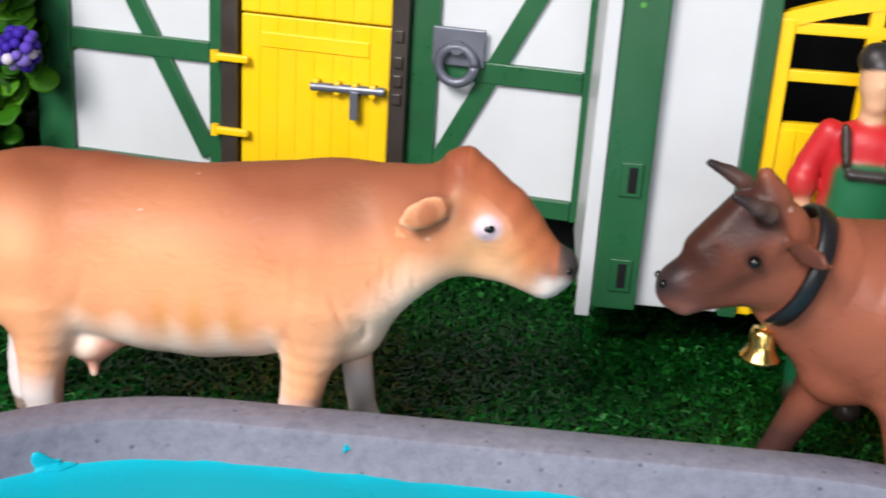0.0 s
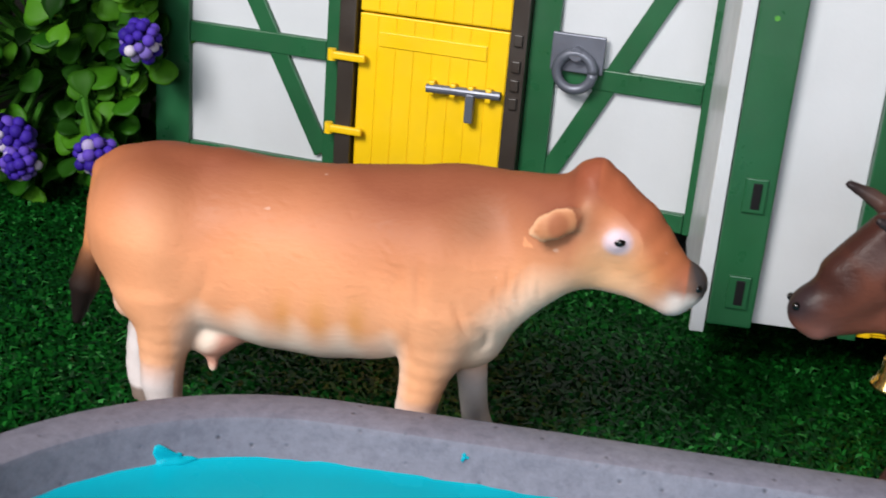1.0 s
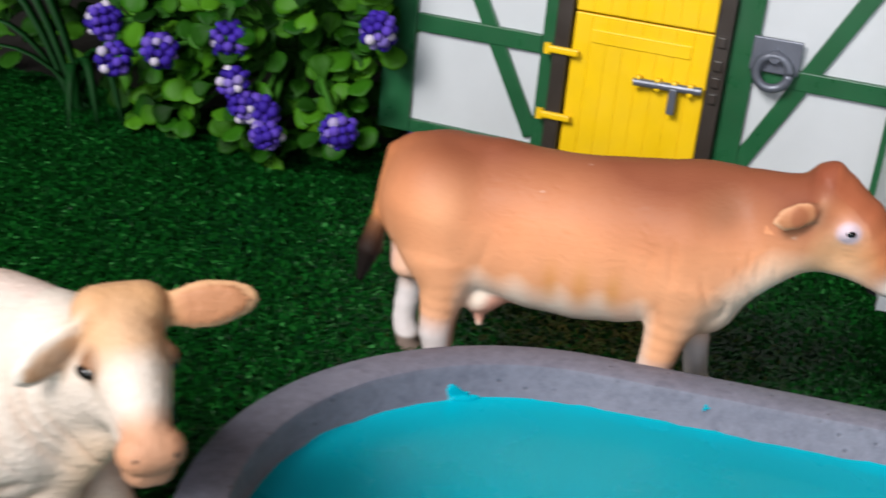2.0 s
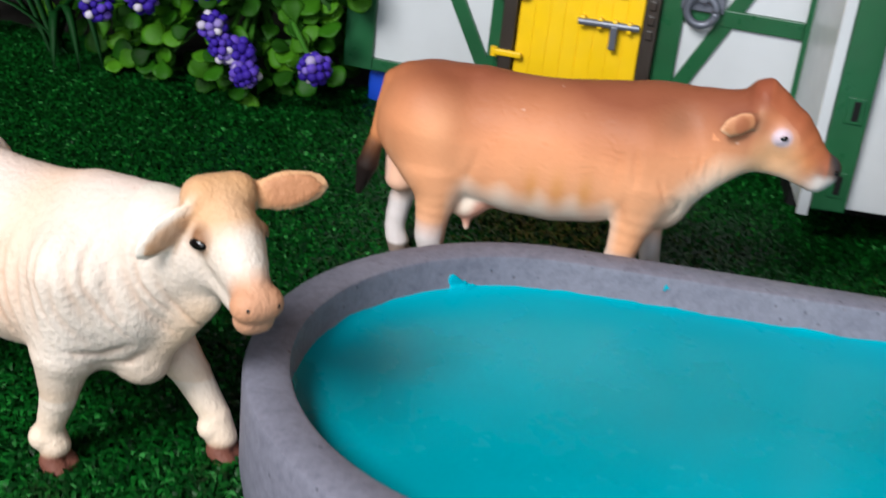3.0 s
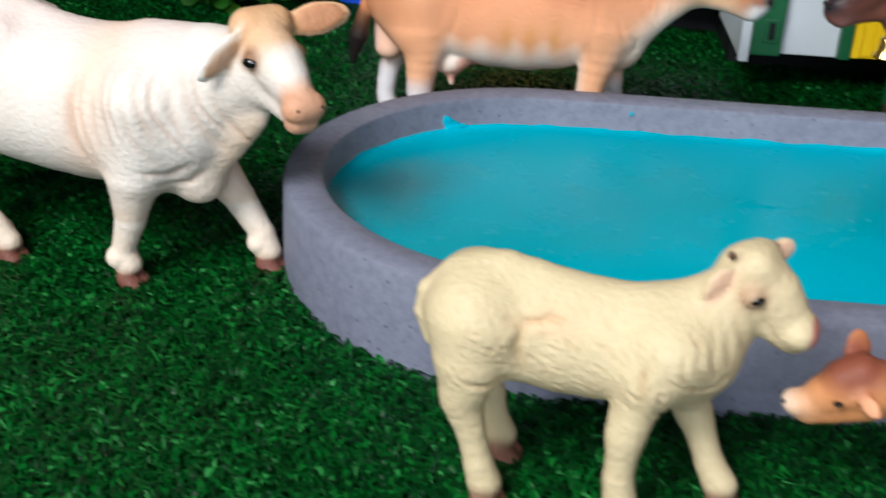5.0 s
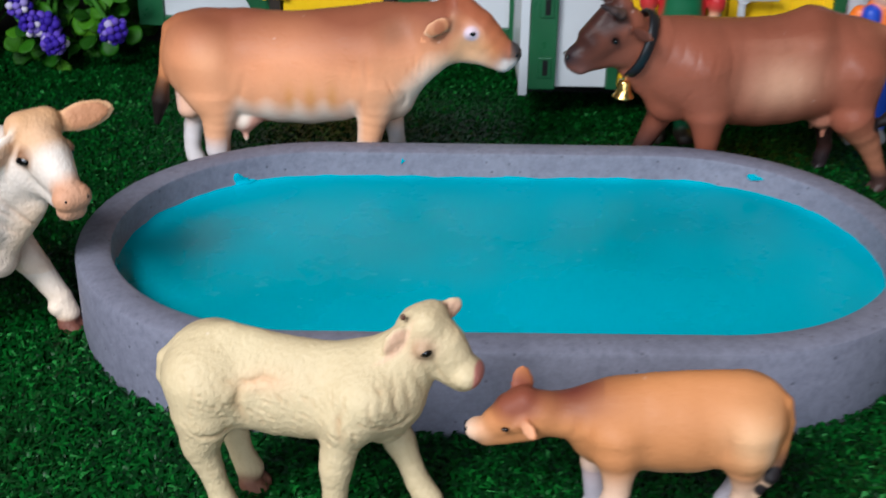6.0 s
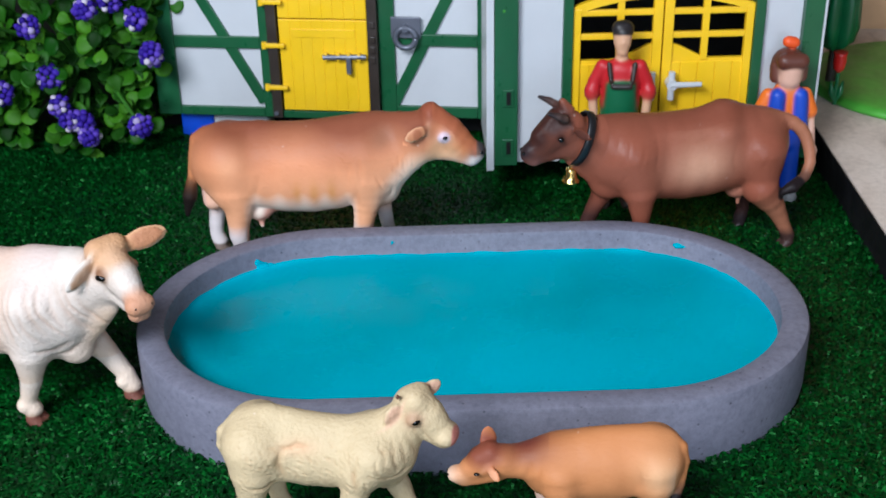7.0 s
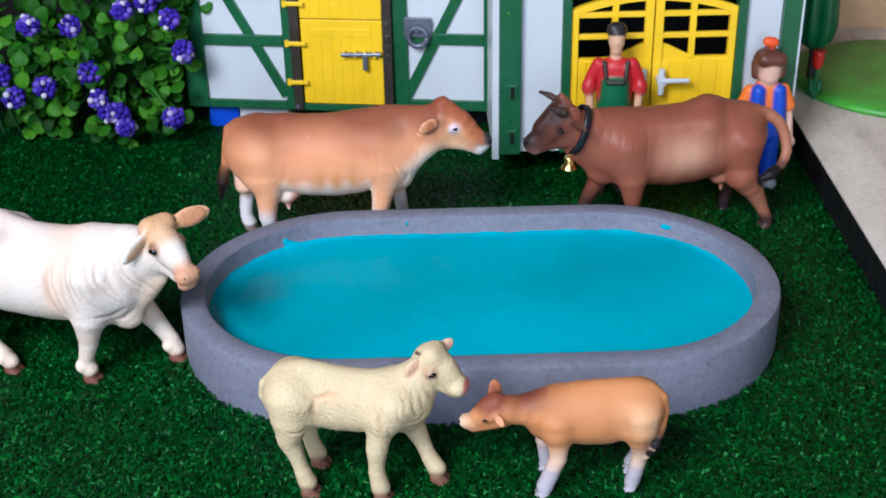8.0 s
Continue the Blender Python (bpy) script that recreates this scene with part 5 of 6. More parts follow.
def stadium(half, r, steps=64):
    pts = []
    for i in range(steps + 1):
        a = -math.pi / 2 + math.pi * i / steps
        pts.append((half + r * math.cos(a), r * math.sin(a)))
    for i in range(1, 40):
        pts.append((half - 2 * half * i / 40, r))
    for i in range(steps + 1):
        a = math.pi / 2 + math.pi * i / steps
        pts.append((-half + r * math.cos(a), r * math.sin(a)))
    for i in range(1, 40):
        pts.append((-half + 2 * half * i / 40, -r))
    return pts


def stadium_rings(profile, half, cap_last=True, wobble=0.0):
    b = bmesh.new()
    rings = []
    for r, z in profile:
        rings.append([b.verts.new((x, y, z + wobble * noise.noise((x * 60, y * 60, 3.0)))) for x, y in stadium(half, r)])
    n = len(rings[0])
    for lo, hi in zip(rings, rings[1:]):
        for i in range(n):
            b.faces.new((lo[i], lo[(i + 1) % n], hi[(i + 1) % n], hi[i]))
    if cap_last:
        b.faces.new(rings[-1])
    bmesh.ops.recalc_face_normals(b, faces=b.faces[:])
    return b


def trough():
    o = thing("water_trough", "oval grey cast-stone toy trough on the grass", "trough", pose(*T_MID, 0, 0, 0, T_TURN))
    r, w, t = T_R, T_WALL, T_TOP
    profile = [(r - 0.0005, 0.0), (r, 0.004), (r, t - 0.0018), (r - 0.0005, t - 0.0006), (r - 0.0016, t), (r - 0.005, t + 0.0002), (r - w + 0.0012, t), (r - w + 0.0004, t - 0.0004), (r - w, t - 0.0014), (r - w - 0.0006, 0.006), (r - w - 0.004, 0.004)]
    part("outer_wall", stadium_rings(profile[:4], T_HALF, False), STONE, o, smooth=True)
    part("rim", stadium_rings(profile[3:8], T_HALF, False), STONE, o, smooth=True)
    part("basin", stadium_rings(profile[7:], T_HALF), STONE, o, smooth=True)
    return o


def trough_water():
    o = thing("trough_water", "flat turquoise slime filling the stone trough, smeared at its edge", "water", pose(*T_MID, 0, 0, 0, T_TURN))
    r = T_R - T_WALL - 0.0001
    prof = [(r + 0.0, T_WATER + 0.0002), (r - 0.0012, T_WATER + 0.0001), (r - 0.004, T_WATER), (r - 0.012, T_WATER), (r - 0.03, T_WATER), (r - 0.045, T_WATER)]
    b = stadium_rings(prof, T_HALF, True, 0.0003)
    for v in b.verts:
        edge = np.hypot(max(abs(v.co.x) - T_HALF, 0.0), v.co.y)
        if edge > r - 0.0006:
            v.co.z += 0.0005 + 0.0007 * noise.noise((v.co.x * 90, v.co.y * 130, 1.0)) + 0.0003 * noise.noise((v.co.x * 420, v.co.y * 420, 5.0))
        elif edge > r - 0.0020:
            v.co.z += 0.00015
    part("water_surface", b, WATER, o, smooth=True)
    inv = pose(*T_MID, 0, 0, 0, T_TURN).inverted()
    for (x, y, z), size in (((-0.0354, 0.1640, 0.0168), (0.0036, 0.0009, 0.0019)), ((0.1178, 0.1822, 0.0208), (0.0020, 0.0007, 0.0010)), ((0.0103, 0.1728, 0.0212), (0.0007, 0.0004, 0.0006)), ((-0.0520, 0.1090, 0.0168), (0.0010, 0.0045, 0.0013))):
        b = bmesh.new()
        bmesh.ops.create_icosphere(b, subdivisions=4, radius=1.0)
        for v in b.verts:
            v.co *= 1 + 0.9 * noise.noise(v.co * 1.3 + Vector((x * 90, 0, 0)))
            v.co.z *= 1.0 - 0.6 * v.co.x
        p = inv @ Vector((x, y, z))
        # pushed against the inner wall
        far = math.copysign(1, p.y) * (T_R - T_WALL) if abs(p.x) <= T_HALF else None
        if far is not None:
            p.y = far
            turn = 0.0
        else:
            cx = math.copysign(T_HALF, p.x)
            d = Vector((p.x - cx, p.y)).normalized()
            p.x, p.y = cx + d.x * (T_R - T_WALL), d.y * (T_R - T_WALL)
            turn = math.degrees(math.atan2(d.y, d.x)) - 90
            if size[1] > size[0]:
                size = (size[1], size[0], size[2])
        bmesh.ops.transform(b, matrix=pose(p.x, p.y, p.z, 0, 0, turn) @ Matrix.Diagonal((*size, 1)), verts=b.verts)
        part("paint_smear", b, WATER, o, smooth=True)
    return o


trough()
trough_water()


# ---------------------------------------------------------------- the barn
def plank_texture_door(x0, x1, z0, z1, y0, y1, count):
    return [(x0 + (x1 - x0) * i / count, x0 + (x1 - x0) * (i + 1) / count, z0, z1, y0, y1) for i in range(count)]


def stable_wall():
    """The half-timbered wall with the yellow stable door."""
    o = thing("toy_barn_wall", "white toy barn wall with dark green timbers and yellow stable door", "toy barn", pose(-0.0314, 0.3218, -0.0019, 0, 0, -2.3) @ pose(0.0300, -0.3210, 0))
    top, y = 0.130, 0.3231
    part("wall_panel", box(-0.1215, -0.0610, y, y + 0.003, 0.0195, top, 0.0002), WHITE, o)
    part("wall_panel", box(-0.0130, 0.0440, y, y + 0.003, 0.0195, top, 0.0002), WHITE, o)
    f = y - 0.0020
    part("post", box(-0.1228, -0.1117, f, y + 0.004, 0.0172, top), GREEN, o)
    part("post", box(-0.0692, -0.0645, f, y + 0.004, 0.0172, top), GREEN, o)
    part("post", box(-0.0114, -0.0039, f, y + 0.004, 0.0185, top), GREEN, o)
    part("post", box(0.0351, 0.0438, f, y + 0.004, 0.0190, top), GREEN, o)
    part("rail", box(-0.1116, -0.0693, f + 0.0001, y + 0.004, 0.0172, 0.0216), GREEN, o)
    part("rail", box(-0.0038, 0.0350, f + 0.0001, y + 0.004, 0.0192, 0.0245), GREEN, o)
    part("rail", box(-0.1116, -0.0693, f + 0.0002, y + 0.002, 0.0515, 0.0573), GREEN, o)
    part("rail", box(-0.0038, 0.0350, f + 0.0002, y + 0.002, 0.0545, 0.0602), GREEN, o)
    part("rail", box(-0.1116, -0.0693, f + 0.0002, y + 0.002, 0.0925, 0.0980), GREEN, o)
    part("rail", box(-0.0038, 0.0350, f + 0.0002, y + 0.002, 0.0955, 0.1010), GREEN, o)
    part("brace", turned_box(-0.0930, 0.0690, 0.1010, 0.0052, math.degrees(math.atan2(0.0915, -0.0484)), f + 0.0005, y + 0.002), GREEN, o)
    part("brace", turned_box(0.0150, 0.0655, 0.0940, 0.0052, math.degrees(math.atan2(0.0498, 0.0253)), f + 0.0005, y + 0.002), GREEN, o)
    part("door_post", box(-0.0644, -0.0596, 0.3178, y + 0.004, 0.0180, top), DARK, o, "dark brown post")
    part("door_post", box(-0.0162, -0.0115, 0.3178, y + 0.004, 0.0180, top), DARK, o, "dark brown post")
    part("door_sill", box(-0.0644, -0.0115, 0.3195, y + 0.004, 0.0176, 0.0212), GREEN, o)
    for x, z in ((-0.0138, 0.0585), (-0.0138, 0.0535), (-0.0138, 0.0485), (-0.0138, 0.0655)):
        part("catch", box(x - 0.0012, x + 0.0012, 0.3168, 0.3182, z - 0.0016, z + 0.0016), DARK, o)
    part("bolt_pin", rod((-0.0625, 0.3168, 0.0205), (-0.0625, 0.3200, 0.0205), 0.0011), STEEL, o)
    # door leaves
    yd = 0.3190
    for z0, z1 in ((0.0216, 0.0668), (0.0673, 0.1140)):
        leaf = part("door_leaf", box(-0.0590, -0.0166, yd + 0.0008, yd + 0.0040, z0, z1), YELLOW, o, "yellow plastic half door")
        for a, b2, c0, c1, p0, p1 in plank_texture_door(-0.0588, -0.0168, z0 + 0.0003, z1 - 0.0003, yd + 0.00062, yd + 0.002, 8):
            part("plank", box(a + 0.00005, b2 - 0.00005, p0, p1, c0, c1, 0.00014, segments=1), YELLOW, leaf)
        part("ledge", box(-0.0530, -0.0225, yd + 0.0002, yd + 0.001, z1 - 0.0085, z1 - 0.0045, 0.0002), YELLOW, leaf)
    for z in (0.0337, 0.0546, 0.0755):
        h = part("hinge", box(-0.0662, -0.0560, 0.3166, 0.3184, z - 0.0011, z + 0.0011, 0.0006), YELLOW, o)
        join_bm = rod((-0.0660, 0.3176, z - 0.0016), (-0.0660, 0.3176, z + 0.0016), 0.0012)
        part("hinge_pin", join_bm, YELLOW, h, smooth=False)
    latch = part("latch", rod((-0.0378, 0.3172, 0.0494), (-0.0172, 0.3176, 0.0499), 0.00125, segments=14), STEEL, o, "grey metallic bolt")
    part("latch_handle", box(-0.0266, -0.0242, 0.3160, 0.3182, 0.0415, 0.0496, 0.0005), STEEL, latch)
    for x in (-0.0365, -0.0305, -0.0255, -0.0205):
        part("staple", box(x - 0.0009, x + 0.0009, 0.3166, 0.3192, 0.0476, 0.0516, 0.0006), YELLOW, latch)
    # tie ring
    plate = part("ring_plate", box(-0.0053, 0.0088, 0.3196, 0.3212, 0.0588, 0.0688, 0.0004), STEEL, o, "grey plate with a tethering ring")
    b = bmesh.new()
    pts = [(0.0018 + 0.0048 * math.cos(a), 0.3182, 0.0594 + 0.0048 * math.sin(a)) for a in [2 * math.pi * i / 28 for i in range(29)]]
    tube(pts, [0.0014] * 29, 8, b)
    part("tie_ring", b, STEEL, plate, smooth=True)
    part("ring_boss", rod((0.0018, 0.3170, 0.0640), (0.0018, 0.3200, 0.0640), 0.0018), STEEL, plate)
    # Black block for the dark gap below; the back and cap are added, unseen.
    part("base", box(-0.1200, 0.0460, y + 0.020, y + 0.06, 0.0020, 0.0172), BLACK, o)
    part("added_back", box(-0.1215, 0.0440, y + 0.060, y + 0.063, 0.0172, top), DARK, o)
    part("added_cap", box(-0.1228, 0.0440, f, y + 0.063, top, top + 0.003), DARK, o)
    return o


stable_wall()


def barn_gable():
    """The gable that stands forward, with the yellow double door. Built along its own front."""
    g = thing("toy_barn_gable", "white toy barn front with dark green posts and yellow double doors", "toy barn", pose(0.0438, 0.2653, -0.0014, 0, 0, 6.4) @ Matrix.Scale(0.985, 4))
    top = 0.130
    part("corner_post", box(0.0005, 0.0106, 0.0, 0.010, 0.0178, top, 0.0005), GREEN, g)
    for z in (0.0496, 0.0265):
        s = part("slot_frame", box(0.0038, 0.0088, -0.0007, 0.001, z - 0.0040, z + 0.0040, 0.0003), GREEN, g)
        # A raised black bar stands for the shade inside the slot.
        part("slot_shade", box(0.0056, 0.0076, -0.0009, 0.001, z - 0.0030, z + 0.0030, 0.0002), BLACK, s)
    part("screw_cover", rod((0.0045, -0.0003, 0.0885), (0.0045, 0.001, 0.0885), 0.0006), LIGHT_GREEN, g)
    part("side_wall", box(-0.0022, 0.0004, 0.004, 0.060, 0.0150, top, 0.0004), WHITE, g)
    for y0 in (0.001, 0.0024):
        part("side_groove_strip", box(-0.0030, 0.0003, y0, y0 + 0.0011, 0.0150, top, 0.0003), WHITE, g)
    part("front_wall", box(0.0106, 0.0300, 0.0036, 0.0066, 0.0178, top, 0.0004), WHITE, g)
    part("door_frame", box(0.0300, 0.0341, 0.0010, 0.008, 0.0178, 0.0935), GREEN, g)
    part("door_frame", box(0.1117, 0.1160, 0.0010, 0.008, 0.0178, 0.0935), GREEN, g)
    part("front_wall", box(0.1160, 0.1326, 0.0036, 0.0066, 0.0178, top, 0.0004), WHITE, g)
    part("corner_post", box(0.1326, 0.1408, 0.0, 0.010, 0.0178, top, 0.0005), GREEN, g)
    part("edge_strip", box(0.1408, 0.1418, -0.0004, 0.0104, 0.0178, top, 0.0003), WHITE, g)
    part("side_wall", box(0.1395, 0.1408, 0.010, 0.095, 0.0178, top, 0.0003), GREEN, g)
    part("lintel", box(0.0300, 0.1160, 0.0036, 0.0066, 0.1010, top, 0.0003), GREEN, g)
    # Added boards close the gable, black to paint its dark inside and underside.
    part("added_back", box(0.0, 0.1408, 0.092, 0.095, 0.0178, top, 0.0003), BLACK, g)
    part("dark_under_block", box(0.0, 0.1408, 0.0380, 0.095, 0.0016, 0.0177, 0.0003), BLACK, g)
    part("added_cap", box(0.0, 0.1408, 0.0, 0.095, top, top + 0.003, 0.0003), BLACK, g)
    # the two leaves, each mirrored from the other
    mid, half = 0.0729, 0.0387
    for side in (-1, 1):
        X = lambda d: mid + side * d
        span = lambda a, b2: sorted((X(a), X(b2)))
        y0, y1 = 0.0030, 0.0058
        arch = lambda d: 0.0945 - 0.0072 * (d / half) ** 2
        leaf = part("door_leaf", prism([(X(0.0003), 0.0182), (X(half), 0.0182), (X(half), 0.0645)] + [(X(d), 0.0645 + 0.0075 * max(0.0, 1 - (d / 0.0215) ** 2) ** 2) for d in np.linspace(half - 0.004, 0.0003, 14)], y0 + 0.0008, y1, 0.0), YELLOW, g, "yellow plastic barn door leaf")
        for i in range(5):
            a, b2 = span(0.0010 + i * 0.00755, 0.0010 + (i + 1) * 0.00755 - 0.0001)
            part("plank", box(a, b2, y0 + 0.0003, y0 + 0.0016, 0.0188, 0.0630, 0.00025, segments=1), YELLOW, leaf)
        a, b2 = span(0.0003, 0.0044)
        part("stile", box(a, b2, y0 - 0.0005, y1, 0.0182, arch(0.002), 0.0004), YELLOW, leaf)
        a, b2 = span(half - 0.0034, half)
        part("stile", box(a, b2, y0 - 0.0005, y1, 0.0182, arch(half) + 0.0003, 0.0004), YELLOW, leaf)
        a, b2 = span(0.0168, 0.0198)
        part("mullion", box(a, b2, y0, y1 - 0.0004, 0.0640, arch(0.018) - 0.001, 0.0003), YELLOW, leaf)
        for z in (0.0752, 0.0856):
            a, b2 = span(0.0042, half - 0.0032)
            part("glazing_bar", box(a, b2, y0 + 0.0001, y1 - 0.0005, z - 0.0013, z + 0.0013, 0.0003), YELLOW, leaf)
        a = [(X(d), arch(d) + 0.0012) for d in np.linspace(0.0003, half, 12)]
        lo = [(X(d), arch(d) - 0.0024) for d in np.linspace(half, 0.0003, 12)]
        part("arched_rail", prism(a + lo, y0 - 0.0003, y1, 0.0), YELLOW, leaf)
    h = part("door_handle", rod((0.0772, -0.0008, 0.0600), (0.0772, -0.0008, 0.0475), 0.0015, segments=12), WHITE, g, "white plastic lever handle")
    part("lever", rod((0.0765, -0.0022, 0.0545), (0.0900, -0.0022, 0.0545), 0.0014, 0.0011), WHITE, h)
    part("rose", rod((0.0772, -0.0030, 0.0545), (0.0772, 0.0030, 0.0545), 0.0024), WHITE, h)
    h = part("door_handle", rod((0.0685, -0.0008, 0.0600), (0.0685, -0.0008, 0.0475), 0.0015, segments=12), WHITE, g, "white plastic lever handle")
    part("lever", rod((0.0690, -0.0022, 0.0545), (0.0580, -0.0022, 0.0545), 0.0014, 0.0011), WHITE, h)
    return g


barn_gable()
tagged(part("plastic_strip", box(-0.1155, -0.0990, 0.3310, 0.3430, 0.0, 0.0140, 0.001), BLUE), "blue plastic strip lying under the barn wall", "toy part")
tagged(part("plastic_strip", box(-0.0988, -0.0710, 0.3310, 0.3430, 0.0, 0.0140, 0.001), WHITE), "white plastic strip lying under the barn wall", "toy part")


# ---------------------------------------------------------------- the board and toys at the edge
def edge_board():
    o = thing("edge_board", "sandy grey board with black side at the grass edge", "board")
    b = bmesh.new()
    out = [(0.1904, 0.331), (0.2038, 0.100), (0.2100, -0.30), (0.70, -0.30), (0.70, 0.60), (0.1904, 0.60)]
    lo = [b.verts.new((x, y, 0.0)) for x, y in out]
    hi = [b.verts.new((x, y, 0.0164)) for x, y in out]
    b.faces.new(hi)
    for i in range(6):
        b.faces.new((lo[i], lo[(i + 1) % 6], hi[(i + 1) % 6], hi[i]))
    bmesh.ops.recalc_face_normals(b, faces=b.faces[:])
    part("core", b, BLACK, o)
    b = bmesh.new()
    hi = [b.verts.new((x + 0.0004, y, 0.0165)) for x, y in out]
    f = b.faces.new(hi)
    top = bmesh.ops.extrude_face_region(b, geom=[f])["geom"]
    bmesh.ops.translate(b, verts=[v for v in top if isinstance(v, bmesh.types.BMVert)], vec=(0, 0, 0.0008))
    bmesh.ops.recalc_face_normals(b, faces=b.faces[:])
    part("top_face", b, SLAB, o, "sandy grey top")
    return o


edge_board()


def toy_tree():
    o = thing("toy_tree", "dark green plastic toy tree on a round green base", "toy tree", pose(0.2597, 0.3764, 0.0174))
    b = lathe([(0.0620, 0.0), (0.0625, 0.002), (0.0585, 0.0040), (0.03, 0.0048), (0.006, 0.0050)], 56)
    part("base", b, LIGHT_GREEN, o, "grass-green round base", smooth=True)
    part("trunk", rod((-0.052, -0.008, 0.004), (-0.052, -0.008, 0.030), 0.0026, 0.0020), DARK, o)
    for k in range(3):
        prof = [(0.0030, 0.020), (0.0090, 0.024), (0.0110, 0.032), (0.0105, 0.046), (0.0085, 0.060), (0.0050, 0.072), (0.0010, 0.080)]
        b = lathe(prof, 9)
        for v in b.verts:
            v.co.x *= 1.0 + 0.12 * noise.noise(v.co * 90 + Vector((k, 0, 0)))
            v.co.y *= 0.35
        bmesh.ops.transform(b, matrix=pose(-0.052, -0.008, 0, 0, 0, 60 * k), verts=b.verts)
        part("foliage", b, TREE_GREEN, o, smooth=True)
    return o


def toy_tulip():
    o = thing("toy_flower", "red plastic toy tulip with green leaves", "toy flower", pose(0.2040, 0.3380, 0.0200))
    part("stem", rod((0, 0, 0), (0, 0, 0.018), 0.0009), TREE_GREEN, o)
    for s in (-1, 1):
        b = bmesh.new()
        tube([(0, 0, 0.001), (s * 0.0018, 0, 0.006), (s * 0.0028, 0, 0.012)], [0.0007, 0.0017, 0.0004], 8, b)
        part("leaf", b, TREE_GREEN, o, smooth=True)
    part("bloom", lathe([(0.0008, 0.0160), (0.0026, 0.0180), (0.0032, 0.0215), (0.0030, 0.0245), (0.0036, 0.0262), (0.0010, 0.0250)], 10), RED, o, "red bloom", smooth=True)
    return o


toy_tree()
toy_tulip()


# ---------------------------------------------------------------- the dolls: plain moulded figures
def farmer():
    c = Clay(0.00055, 0.6, 1.0)
    skin, red, green, hair, boot = (0.62, 0.36, 0.22), (0.46, 0.012, 0.018), (0.006, 0.115, 0.045), (0.016, 0.013, 0.014), (0.03, 0.02, 0.016)
    for w in (-1, 1):
        c.limb((0, w * 0.0046, 0.040), (0, w * 0.0050, 0.008), 0.0046, 0.0038, green, melt=0.002, edge=0.0006)
        c.limb((0.000, w * 0.0050, 0.0045), (-0.006, w * 0.0054, 0.0035), 0.0038, 0.0032, boot, melt=0.002, edge=0.0006)
        c.chain([(0, w * 0.0080, 0.0662, 0.0030), (0.0005, w * 0.0112, 0.0590, 0.0029), (-0.0008, w * 0.0124, 0.0545, 0.0028)], red, melt=0.002, edge=0.0006)
        c.limb((-0.0005, w * 0.0122, 0.0555), (-0.0006, w * 0.0122, 0.0540), 0.0034, 0.0034, red, melt=0.0006, edge=0.0004)
        c.limb((-0.001, w * 0.0120, 0.0535), (-0.003, w * 0.0108, 0.0400), 0.0021, 0.0020, skin, melt=0.0006, edge=0.0004)
        c.limb((-0.0058, w * 0.0046, 0.0610), (-0.0036, w * 0.0056, 0.0685), 0.0010, 0.0010, boot, melt=0.0004, edge=0.0003)
    c.limb((0, 0, 0.0430), (0, 0, 0.0500), 0.0058, 0.0058, green, 1.45, (0, 1, 0), 0.002, edge=0.0006)
    c.limb((0, 0, 0.0500), (0, 0, 0.0645), 0.0055, 0.0052, red, 1.55, (0, 1, 0), 0.002, edge=0.0002)
    c.limb((-0.0032, 0, 0.0440), (-0.0032, 0, 0.0585), 0.0040, 0.0036, green, 1.8, (0, 1, 0), 0.0006, edge=0.0003)
    c.limb((-0.0066, -0.0036, 0.0590), (-0.0066, 0.0036, 0.0590), 0.0011, 0.0011, (0.035, 0.03, 0.03), melt=0.0004, edge=0.0002)
    c.limb((0, 0, 0.0665), (0, 0, 0.0740), 0.0028, 0.0026, skin, melt=0.001, edge=0.0005)
    c.chain([(-0.0010, 0, 0.0735, 0.0030), (-0.0004, 0, 0.0770, 0.0041), (0, 0, 0.0805, 0.0044)], skin, 0.92, melt=0.0008, edge=0.0002)
    c.limb((0.0009, -0.001, 0.0822), (0.0009, 0.001, 0.0822), 0.0039, 0.0039, hair, melt=0.0005, edge=0.0002)
    c.ball((-0.0042, 0, 0.0775), 0.0008, skin, melt=0.001, edge=0.0005)
    def tint(p, col):
        cap = np.clip((p[:, 2] - 0.0802 - 0.25 * np.maximum(-0.0012 - p[:, 0], 0) + 1.2 * np.maximum(p[:, 0], 0)) / 0.0006 + 0.5, 0, 1)[:, None] * (p[:, 2] > 0.0765)[:, None]
        return over(col, cap, hair)

    me = c.mesh("farmer_doll", COAT_DOLL, tint)
    return stand(me, "toy_doll", (0.0972, 0.2615), 92, "toy farmer doll in red shirt and green dungarees by the barn", "toy doll", "toy dolls", 0.968)


